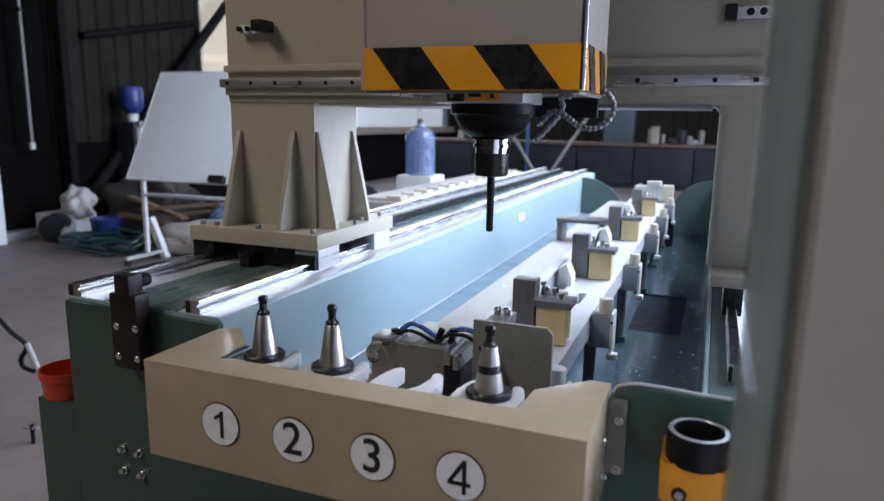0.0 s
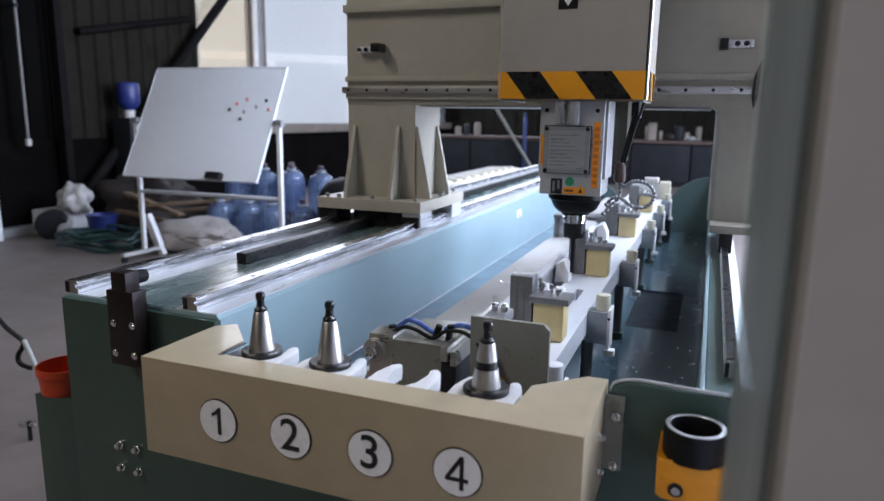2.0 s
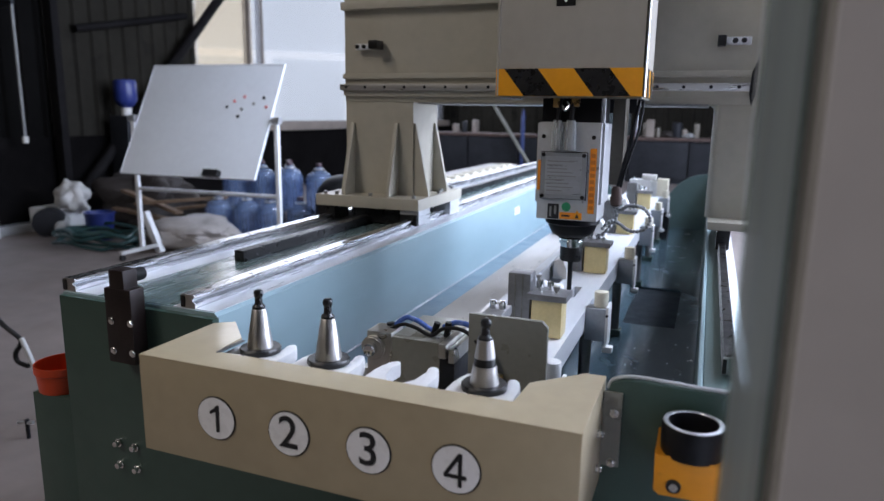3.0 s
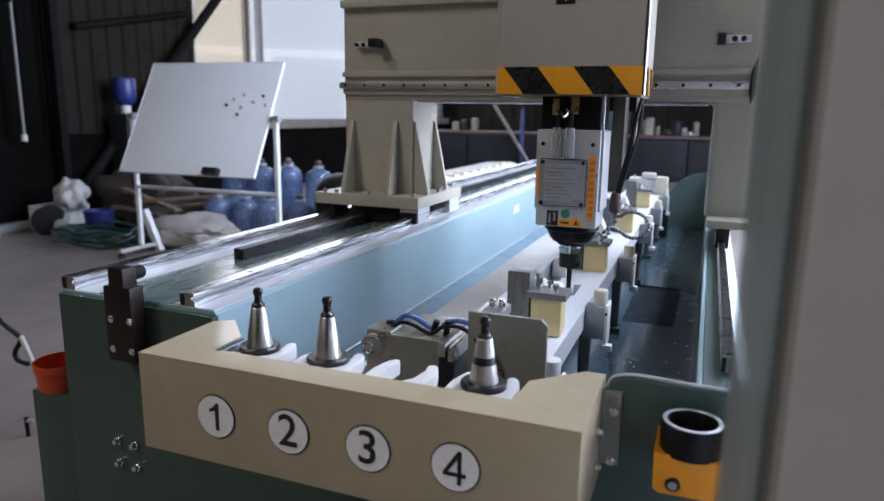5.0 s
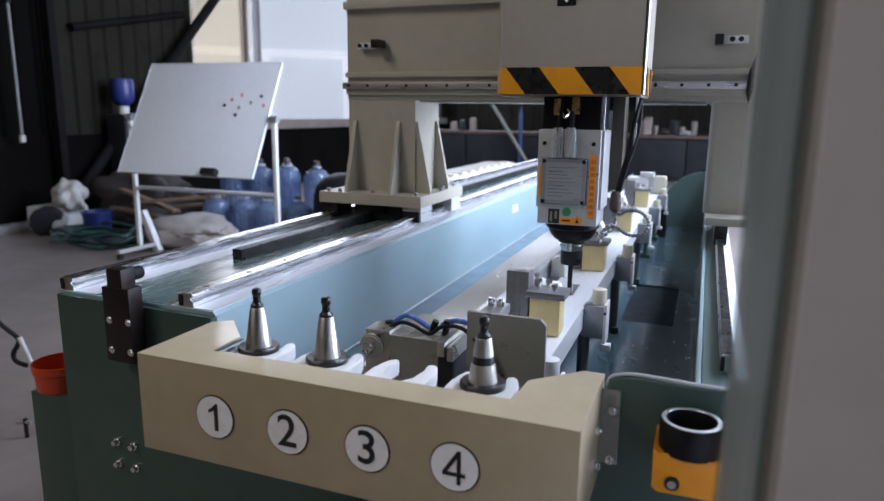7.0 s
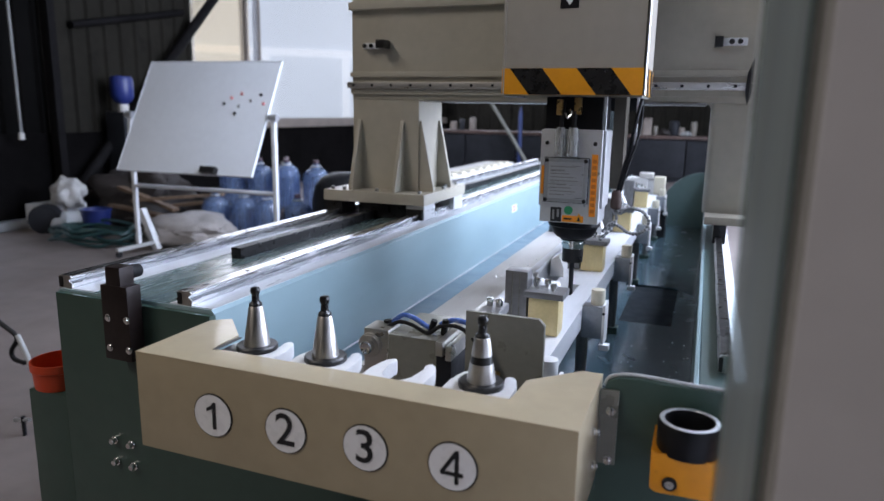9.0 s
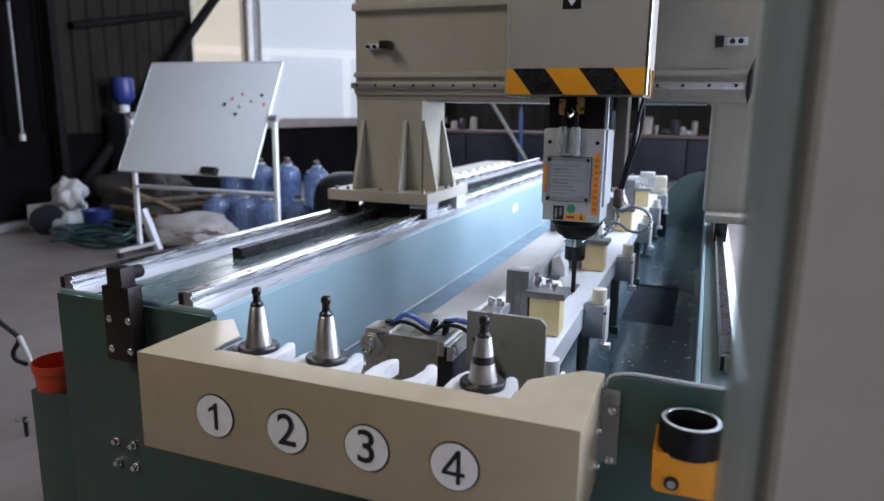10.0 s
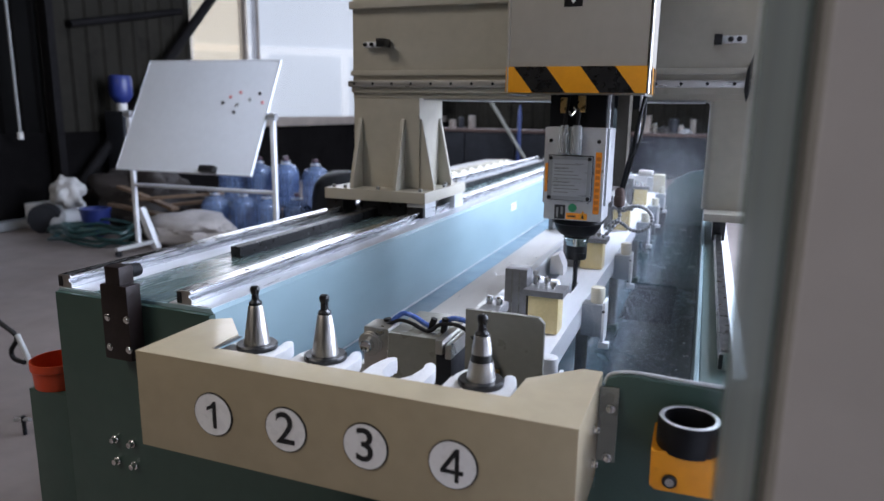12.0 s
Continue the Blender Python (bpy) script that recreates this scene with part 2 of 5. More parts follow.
SACK = mat("woven_sack_cloth", (0.30, 0.275, 0.26), 0.85, vary=0.15, scale=7, bump=0.5, bscale=60, dirt=(0.30, 0.27, 0.25), dirt_at=0.58)
HOSE = mat("teal_garden_hose", (0.016, 0.048, 0.048), 0.4, vary=0.15, scale=10, bump=0.05)
WOOD = mat("weathered_timber", (0.16, 0.105, 0.066), 0.7, vary=0.25, scale=5, bump=0.3, bscale=50, stretch=(1, 6, 6))
DARKWOOD = mat("dark_scrap_timber", (0.016, 0.011, 0.009), 0.7, vary=0.25, scale=5, bump=0.3, bscale=50)
BAGFILM = mat("crumpled_white_bag", (0.40, 0.39, 0.375), 0.5, vary=0.2, scale=9, bump=0.9, bscale=22, dirt=(0.18, 0.15, 0.12), dirt_at=0.62)
PALE = mat("pale_carton", (0.46, 0.445, 0.42), 0.6, vary=0.10, scale=8, bump=0.1)
GREYFRAME = mat("warm_grey_door_paint", (0.61, 0.60, 0.63), 0.55, vary=0.04, scale=3, bump=0.04)
DARKSEAL = mat("dark_olive_rubber_seal", (0.40, 0.39, 0.375), 0.6, vary=0.1, scale=10, bump=0.05)
ACRYLIC = clear("clear_door_plastic", (0.62, 0.69, 0.70), 0.14, 0.76, (0.41, 0.465, 0.475))
# daylight on the backdrop panels and bars is put in as emission
DAY = glow("glowing_yard", (0.46, 0.485, 0.52), 1.0)
DAYFRAME = glow("glowing_white_frame", (0.62, 0.63, 0.65), 1.0)
FROST = clear("frosted_pane", (0.97, 0.98, 1.0), 0.25, 0.12, (0.7, 0.72, 0.75), 0.01)
FRAMEFILM = clear("white_translucent_frame", (1.0, 1.0, 1.0), 0.3, 0.22, (0.8, 0.8, 0.8))

CREAMPANE = clear("cream_pane", (1.0, 0.93, 0.82), 0.3, 0.20, (0.8, 0.70, 0.55), 0.02)


# ---- shapes ----
ORIGIN = {}


def thing(name, at, label, category, group="", kind=""):
    """An Empty at the base of a thing; its parts are meshes under it."""
    ob = new(name)
    ob.empty_display_size = 0.05
    ob.location = at
    ORIGIN[ob] = Vector(at)
    return tagged(ob, label, category, group, kind)


def mesh_of(name, bm, material, shift=None):
    if shift is not None:
        bmesh.ops.translate(bm, verts=bm.verts, vec=-shift)
    bmesh.ops.recalc_face_normals(bm, faces=bm.faces)
    me = bpy.data.meshes.new(name)
    bm.to_mesh(me)
    bm.free()
    me.materials.append(material)
    me.polygons.foreach_set("use_smooth", [True] * len(me.polygons))
    me.set_sharp_from_angle(angle=radians(32))
    return me


def part(name, bm, material, parent, label=""):
    """Links a bmesh, given in world coordinates, as one mesh under a thing or a part."""
    shift = ORIGIN[parent]
    ob = new(name, mesh_of(name, bm, material, shift))
    ob.parent = parent
    ORIGIN[ob] = shift
    return tagged(ob, label)


def solid(name, bm, material, label, category="", kind="", group=""):
    """A top-level thing made of one mesh."""
    ob = new(name, mesh_of(name, bm, material))
    ORIGIN[ob] = Vector((0, 0, 0))
    return tagged(ob, label, category, group, kind)


def B(*boxes, bevel=0.0, bm=None):
    """Boxes (x0, x1, y0, y1, z0, z1) with bevelled edges."""
    bm = bm or bmesh.new()
    for x0, x1, y0, y1, z0, z1 in boxes:
        m = Matrix.LocRotScale(((x0 + x1) / 2, (y0 + y1) / 2, (z0 + z1) / 2), None, (abs(x1 - x0), abs(y1 - y0), abs(z1 - z0)))
        vs = bmesh.ops.create_cube(bm, size=1.0, matrix=m)["verts"]
        if bevel:
            es = list({e for v in vs for e in v.link_edges})
            bmesh.ops.bevel(bm, geom=es, offset=bevel, segments=2, profile=0.7, affect="EDGES")
    return bm


def cyl(p, q, r, r2=None, seg=20, bm=None, bevel=0.0):
    """A round bar or cone from p to q."""
    bm = bm or bmesh.new()
    p, q = Vector(p), Vector(q)
    d = q - p
    turn = d.to_track_quat("Z", "Y").to_matrix().to_4x4()
    vs = bmesh.ops.create_cone(bm, cap_ends=True, segments=seg, radius1=r, radius2=r if r2 is None else r2, depth=d.length,
                               matrix=Matrix.Translation((p + q) / 2) @ turn)["verts"]
    if bevel:
        es = [e for e in {e for v in vs for e in v.link_edges} if any(len(f.verts) > 4 for f in e.link_faces)]
        bmesh.ops.bevel(bm, geom=es, offset=bevel, segments=2, profile=0.6, affect="EDGES")
    return bm


def prism(poly, axis, lo, hi, bm=None, bevel=0.0):
    """A polygon drawn in the two other axes, in order, and drawn out from lo to hi."""
    bm = bm or bmesh.new()

    def put(a, b, c):
        return {"x": (c, a, b), "y": (a, c, b), "z": (a, b, c)}[axis]

    lo_v = [bm.verts.new(put(a, b, lo)) for a, b in poly]
    hi_v = [bm.verts.new(put(a, b, hi)) for a, b in poly]
    fs = [bm.faces.new(lo_v), bm.faces.new(hi_v)]
    n = len(poly)
    for i in range(n):
        bm.faces.new((lo_v[i], lo_v[(i + 1) % n], hi_v[(i + 1) % n], hi_v[i]))
    if bevel:
        es = list({e for f in fs for e in f.edges})
        bmesh.ops.bevel(bm, geom=es, offset=bevel, segments=2, profile=0.7, affect="EDGES")
    return bm


def lathe(profile, at, seg=28, bm=None, axis="z", caps=True):
    """A turned body: (radius, height) pairs about an upright axis (or one along y) through at."""
    bm = bm or bmesh.new()
    x, y, z = at

    def put(r, h, a):
        if axis == "y":
            return (x + r * math.cos(a), y + h, z + r * math.sin(a))
        return (x + r * math.cos(a), y + r * math.sin(a), z + h)

    rings = [[bm.verts.new(put(max(r, 1e-5), h, 2 * math.pi * i / seg)) for i in range(seg)] for r, h in profile]
    for a, b in zip(rings, rings[1:]):
        for i in range(seg):
            bm.faces.new((a[i], a[(i + 1) % seg], b[(i + 1) % seg], b[i]))
    if caps:
        bm.faces.new(rings[0]), bm.faces.new(rings[-1])
    return bm


def smooth_path(points, steps=6):
    """Points on a smooth line through those given."""
    pts = [Vector(p) for p in points]
    out = []
    for i in range(len(pts) - 1):
        a, b, c, d = pts[max(i - 1, 0)], pts[i], pts[i + 1], pts[min(i + 2, len(pts) - 1)]
        for k in range(steps):
            t = k / steps
            out.append(0.5 * ((2 * b) + (c - a) * t + (2 * a - 5 * b + 4 * c - d) * t * t + (3 * b - a - 3 * c + d) * t ** 3))
    return out + [pts[-1]]


def tube(points, r, seg=8, bm=None, steps=6, beads=0.0):
    """A hose, cable or bent bar along a smooth line; beads swell it link by link."""
    bm = bm or bmesh.new()
    pts = smooth_path(points, steps)
    rings, side = [], Vector((0.3, 0.5, 0.81))
    for i, p in enumerate(pts):
        d = (pts[min(i + 1, len(pts) - 1)] - pts[max(i - 1, 0)]).normalized()
        side = (side - d * side.dot(d)).normalized()
        up = d.cross(side)
        rr = r * (1 + (beads if i % 2 else -beads))
        rings.append([bm.verts.new(p + rr * (math.cos(2 * math.pi * k / seg) * side + math.sin(2 * math.pi * k / seg) * up)) for k in range(seg)])
    for a, b in zip(rings, rings[1:]):
        for k in range(seg):
            bm.faces.new((a[k], a[(k + 1) % seg], b[(k + 1) % seg], b[k]))
    bm.faces.new(rings[0]), bm.faces.new(rings[-1])
    return bm


def hexbolt(at, axis, r, h, bm=None):
    """A socket screw head: a round head with a hexagon hollow, along +axis or -axis."""
    bm = bm or bmesh.new()
    d = Vector({"x": (1, 0, 0), "-x": (-1, 0, 0), "-y": (0, -1, 0), "z": (0, 0, 1)}[axis])
    at = Vector(at)
    cyl(at, at + d * h * 0.3, r * 1.45, seg=18, bm=bm)
    cyl(at + d * h * 0.3, at + d * h, r, seg=18, bm=bm, bevel=h * 0.12)
    return bm


def text_mesh(name, body, size, at, material, parent):
    """Standing writing that faces -y."""
    cu = bpy.data.curves.new(name, "FONT")
    cu.body, cu.size, cu.extrude, cu.align_x, cu.align_y = body, size, 0.0004, "CENTER", "CENTER"
    cu.offset = 0.0003
    tmp = bpy.data.objects.new(name, cu)
    scene.collection.objects.link(tmp)
    bpy.context.view_layer.update()
    me = bpy.data.meshes.new_from_object(tmp.evaluated_get(bpy.context.evaluated_depsgraph_get()))
    bpy.data.objects.remove(tmp)
    me.transform(Matrix.Translation(Vector(at) - ORIGIN[parent]) @ pose(0, 0, 0, 90, 0, 0))
    me.materials.clear()
    me.materials.append(material)
    ob = new(name, me)
    ob.parent = parent
    ORIGIN[ob] = ORIGIN[parent]
    return ob


# ---- hall ----
def corrugated(axis, at, lo, hi, z0, z1, pitch=0.22, depth=0.035, thick=0.02):
    """Ribbed wall sheet in the plane x = at (runs along y) or y = at (runs along x)."""
    front, n = [], int((hi - lo) / pitch)
    for i in range(n):
        a = lo + i * (hi - lo) / n
        w = (hi - lo) / n
        front += [(a, 0), (a + w * 0.55, 0), (a + w * 0.66, depth), (a + w * 0.89, depth)]
    front.append((hi, 0))
    back = [(front[-1][0], -thick), (front[0][0], -thick)]
    if axis == "x":
        return prism([(at + d, a) for a, d in front + back], "z", z0, z1)
    return prism([(a, at - d) for a, d in front + back], "z", z0, z1)


def hall():
    solid("floor", B((-6.6, 6.2, -6.3, 17.8, -0.2, 0.0)), CONCRETE, "dusty grey concrete workshop floor", kind="structure")
    west = thing("wall_west", (-6.31, 5, 0), "dark masonry dado with green-grey ribbed cladding above", kind="structure", category="wall")
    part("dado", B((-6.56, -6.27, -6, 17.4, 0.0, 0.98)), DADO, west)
    # same cladding left of the post, with its shade put into the colour
    part("cladding", corrugated("x", -6.31, -6, 4.85, 0.98, 5.4), SHADESHEET, west, "ribbed cladding with the shade in its colour")
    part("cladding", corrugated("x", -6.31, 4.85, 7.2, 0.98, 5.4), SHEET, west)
    part("cladding", corrugated("x", -6.31, 7.2, 17.4, 4.9, 5.4), SHEET, west)
    part("outer_wall", B((-6.56, -6.34, -6, 7.2, 0.98, 5.4), (-6.56, -6.34, 7.2, 17.4, 4.9, 5.4), (-6.56, -6.34, 17.0, 17.4, 0.98, 4.9)), SHEET, west)
    part("wall_bar", cyl((-6.24, 5.2, 2.17), (-6.24, 6.98, 2.535), 0.042, seg=12), SHADESTEEL, west)
    kerb = B((-6.27, -6.12, 2.0, 5.4, 0.0, 0.09), bevel=0.012)
    solid("kerb", kerb, CASTGREY, "grey kerb strip along the foot of the wall", "kerb", "structure")
    win = thing("window_1", (-6.4, 12, 1.0), "long bright workshop window with frosted panes", "window", kind="structure")
    part("window_sill", B((-6.56, -6.20, 7.2, 17.0, 0.98, 1.13), bevel=0.01), SILL, win)
    ys = [7.26, 8.74, 15.2, 17.0]
    for y, w in zip(ys, (0.12, 0.17, 0.06, 0.06)):
        part("mullion", B((-6.50, -6.40, y - w, y + w, 1.13, 4.9), bevel=0.008), FRAMEFILM, win)
    for y in (8.57, 8.90):
        part("mullion_edge", B((-6.51, -6.39, y - 0.022, y + 0.022, 1.13, 4.9), bevel=0.004), SILL, win)
    for a, b in zip(ys, ys[1:]):
        for z0, z1 in ((1.13, 4.9),):
            pane = part("pane", B((-6.45, -6.442, a + 0.05, b - 0.05, z0, z1)), CREAMPANE if a == 7.26 else FROST, win)
            pane.visible_shadow = False
    # shed front is made up: its glow gives the window's bright panes and bars
    back = thing("backdrop", (-14.5, 16.0, 0.0), "made-up white shed front glowing for daylight beyond the window", "backdrop", kind="structure")

    def turned(*boxes):
        bm = B(*boxes)
        bmesh.ops.transform(bm, matrix=pose(-14.5, 16.0, 0, 0, 0, 40), verts=bm.verts)
        return bm

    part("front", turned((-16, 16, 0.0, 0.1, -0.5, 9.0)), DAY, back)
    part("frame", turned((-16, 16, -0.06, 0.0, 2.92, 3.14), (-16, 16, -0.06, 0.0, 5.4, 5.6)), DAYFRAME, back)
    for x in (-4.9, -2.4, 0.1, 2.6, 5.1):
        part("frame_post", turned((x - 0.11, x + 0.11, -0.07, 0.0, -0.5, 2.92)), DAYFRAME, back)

    far = thing("wall_north", (0, 17.4, 0), "dark masonry dado with rusty ledge and ribbed cladding", kind="structure", category="wall")
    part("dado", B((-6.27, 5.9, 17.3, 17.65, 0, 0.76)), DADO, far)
    part("ledge", B((-6.27, 5.9, 17.08, 17.3, 0.70, 0.80), bevel=0.01), LEDGE, far)
    part("cladding", corrugated("y", 17.4, -6.3, 5.9, 0.80, 2.3, pitch=0.3), SHEET, far)
    part("cladding", corrugated("y", 17.4, -6.3, 5.9, 4.5, 5.4, pitch=0.3), SHEET, far)
    part("outer_wall", B((-6.6, 6.1, 17.43, 17.65, 0.76, 2.3), (-6.6, 6.1, 17.43, 17.65, 4.5, 5.4), (-6.6, -6.0, 17.43, 17.65, 2.3, 4.5), (-2.6, 6.1, 17.43, 17.65, 2.3, 4.5)), SHEET, far)
    # unseen window strip, added to be reflected in the bed top
    clere = thing("window_2", (-1.5, 17.5, 2.3), "unseen clerestory strip added for reflections", "window", kind="structure")
    for x in (-5.95, -4.3, -2.65):
        part("mullion", B((x - 0.05, x + 0.05, 17.44, 17.6, 2.3, 4.5)), WHITESTEEL, clere)
    for x in (-5.95, -4.3):
        part("pane", B((x + 0.05, x + 1.60, 17.52, 17.53, 2.3, 4.5)), FROST, clere).visible_shadow = False
    east = thing("wall_east", (6, 4, 0), "green-grey clad wall with a wide open gate", kind="structure", category="wall")
    part("cladding", B((5.9, 6.1, -6, 1.0, 0, 5.4), (5.9, 6.1, 9.6, 17.4, 0, 5.4), (5.9, 6.1, 1.0, 9.6, 4.6, 5.4)), SHEET, east)
    south = B((-6.6, 6.1, -6.2, -6.0, 0, 5.4))
    solid("wall_south", south, SHEET, "plain green-grey clad wall behind", kind="structure")
    roof = B((-6.6, -4.2, -6.2, 17.7, 5.4, 5.5), (4.45, 6.2, -6.2, 17.7, 5.4, 5.5), (-4.2, -2.2, -6.2, -5.1, 5.4, 5.5), (-2.2, 1.95, -6.2, 17.7, 5.4, 5.5),
             (-4.2, -2.2, -1.3, 17.7, 5.4, 5.5), (1.95, 4.45, -6.2, 0.35, 5.4, 5.5), (1.95, 4.45, 8.85, 17.7, 5.4, 5.5))
    for y in (-3, 1, 5, 9, 13):
        B((-6.4, 6.0, y - 0.08, y + 0.08, 5.12, 5.38), bm=roof)
    solid("ceiling", roof, ROOF, "ribbed steel roof with open skylight strips", kind="structure")


# ---- machine bed ----
def bed():
    t = thing("machine_bed", (0.0, 0.19, 0.0), "green painted steel bed of a long gantry milling machine", "machine bed")
    part("side_beam", prism([(-0.583, 0.0), (-0.23, 0.0), (-0.23, 0.953), (-0.236, 0.959), (-0.579, 0.959), (-0.583, 0.955)], "y", 0.194, 3.95), TEAL, t,
         "grey-teal painted side beam carrying two rails")
    part("end_plate", prism([(-0.578, 0.0), (0.24, 0.0), (0.24, 0.86), (-0.2285, 0.86), (-0.2285, 0.952), (-0.578, 0.955)], "y", 0.182, 0.196, bevel=0.002), GREEN, t, "dark green end plate")
    part("ledge", B((-0.23, 0.02, 0.20, 3.95, 0.70, 0.745), bevel=0.003), LEDGESHADE, t, "lower ledge with shade in its paint")
    part("weld_seam", tube([(-0.228, 0.25, 0.747), (-0.228, 1.4, 0.7475), (-0.228, 3.9, 0.747)], 0.0020, 6), SEAT, t, "pale weld seam")
    part("side_cover", B((-0.676, -0.5782, 0.1825, 2.6, 0.0, 0.749), bevel=0.0015), GREEN, t, "dark green lower side cover")
    part("tray", B((0.0, 0.526, 0.065, 1.45, 0.62, 0.65), (0.0, 0.526, 1.96, 3.95, 0.62, 0.65), (0.0, 0.300, 1.45, 1.96, 0.62, 0.65),
                   (0.458, 0.526, 1.45, 1.96, 0.62, 0.65)), TRAY, t, "wet dark green chip tray")
    # plate just below the tray closes the opening and paints its darkness
    part("chip_chute", B((0.300, 0.458, 1.45, 1.96, 0.630, 0.642), (0.290, 0.300, 1.45, 1.96, 0.30, 0.62), (0.458, 0.468, 1.45, 1.96, 0.30, 0.62), (0.290, 0.468, 1.96, 1.97, 0.30, 0.62), (0.290, 0.468, 1.44, 1.45, 0.30, 0.62)), CHUTE, t, "chip chute with a dark plate for its shade")
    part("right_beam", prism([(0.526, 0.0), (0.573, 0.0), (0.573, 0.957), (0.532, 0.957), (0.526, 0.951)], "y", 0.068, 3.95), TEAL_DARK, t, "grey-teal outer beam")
    part("beam_edge", tube([(0.5265, 0.07, 0.956), (0.5265, 2.0, 0.956), (0.5265, 3.9, 0.956)], 0.0035, 6), TEAL, t)
    # front wall of the tray with a rounded upper corner
    front = [(0.20, 0.30), (0.80, 0.30), (0.80, 1.003), (0.50, 1.003)]
    front += [(0.47 - 0.0, 1.006), (0.445, 1.004), (0.432, 0.998), (0.428, 0.985), (0.428, 0.86), (0.20, 0.86)]
    part("front_wall", prism(front, "y", 0.052, 0.066, bevel=0.003), GREEN, t, "dark green front wall of the tray")
    part("wall_rim", tube([(0.429, 0.059, 0.99), (0.434, 0.059, 1.001), (0.45, 0.059, 1.0065), (0.475, 0.059, 1.0075), (0.55, 0.059, 1.0055), (0.79, 0.059, 1.0055)], 0.0022, 8), SEAT, t, "pale rim of the tray wall")
    # rounded ears at the far end
    ear = [(-0.23, 0.65), (-0.23, 0.962)] + [(-0.23 + 0.275 * math.sin(a), 0.69 + 0.272 * math.cos(a)) for a in [i * math.pi / 24 for i in range(1, 13)]] + [(0.045, 0.65)]
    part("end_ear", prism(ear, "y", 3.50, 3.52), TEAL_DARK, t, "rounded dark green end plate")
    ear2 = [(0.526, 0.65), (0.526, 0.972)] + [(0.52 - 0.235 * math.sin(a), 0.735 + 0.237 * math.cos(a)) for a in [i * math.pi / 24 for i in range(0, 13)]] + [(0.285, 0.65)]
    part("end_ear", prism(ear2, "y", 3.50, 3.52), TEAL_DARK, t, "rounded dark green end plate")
    part("top_face", B((-0.4985, -0.3265, 0.197, 3.95, 0.959, 0.9602)), OILTOP, t, "oily dark top between the rails")
    part("rail_seat", B((-0.326, -0.236, 0.197, 3.95, 0.959, 0.9605)), SEAT, t, "bright machined rail seat")
    # outer seat is widened inwards: the extra pale band paints reflected sky
    part("rail_seat", B((-0.581, -0.499, 0.197, 3.95, 0.959, 0.9605)), SEAT, t, "bright machined rail seat")
    bolts = [(-0.460, 0.686), (-0.420, 0.685), (-0.459, 0.643), (-0.418, 0.642)]
    for x, z in bolts:
        part("bolt", hexbolt((x, 0.182, z), "-y", 0.0054, 0.012), CHROME, t)
    part("warning_label", B((-0.2295, -0.2288, 2.06, 2.14, 0.878, 0.908)), LABEL, t)
    part("label_print", B((-0.2288, -0.2283, 2.068, 2.132, 0.896, 0.904), (-0.2288, -0.2283, 2.068, 2.12, 0.883, 0.890)), REDINK, t)


def linear_rail(x, y0, y1, w=0.030, surface=None, z=0.9605, h=0.0235, holes=14):
    t = thing("linear_rail", (x, y0, z), "ground steel linear guide rail with bolt holes", "linear rail", "guide rails of the bed")
    a, b = x - w / 2, x + w / 2
    n = w * 0.22
    prof = [(a, z), (b, z), (b, z + h * 0.35), (b - n, z + h * 0.52), (b - n, z + h * 0.66), (b, z + h * 0.82), (b - 0.002, z + h), (a + 0.002, z + h),
            (a, z + h * 0.82), (a + n, z + h * 0.66), (a + n, z + h * 0.52), (a, z + h * 0.35)]
    part("rail_bar", prism(prof, "y", y0, y1), surface or RAIL, t)
    part("rail_end", prism(prof, "y", y0 - 0.003, y0), STEEL, t)
    # black patch over the left part of the end face
    part("end_dark_patch", B((x - w * 0.5, x - w * 0.2, y0 - 0.0042, y0 - 0.003, z + h * 0.05, z + h * 0.9)), BLACK, t)
    for i in range(holes):
        y = y0 + 0.05 + i * 0.12
        part("rail_screw", lathe([(0.0055, 0.0), (0.0055, 0.0006), (0.003, 0.0008)], (x, y, z + h - 0.0002), 12), BLACK, t)
    return t


def rail_stop():
    t = thing("rail_stop", (-0.375, 0.15, 0.86), "dark brown bolted end stop with a rubber bumper", "end stop")
    part("plate", B((-0.431, -0.372, 0.150, 0.181, 0.860, 0.993), bevel=0.003), BROWN, t)
    part("post", B((-0.420, -0.387, 0.152, 0.183, 0.991, 1.0245), bevel=0.003), BROWN, t)
    part("bumper", cyl((-0.399, 0.183, 1.010), (-0.399, 0.206, 1.010), 0.012, seg=20, bevel=0.003), RUBBER, t)
    for x in (-0.4185, -0.3765):
        for z in (0.8815, 0.935):
            part("screw", hexbolt((x, 0.150, z), "-y", 0.0045, 0.003), CHROME, t)


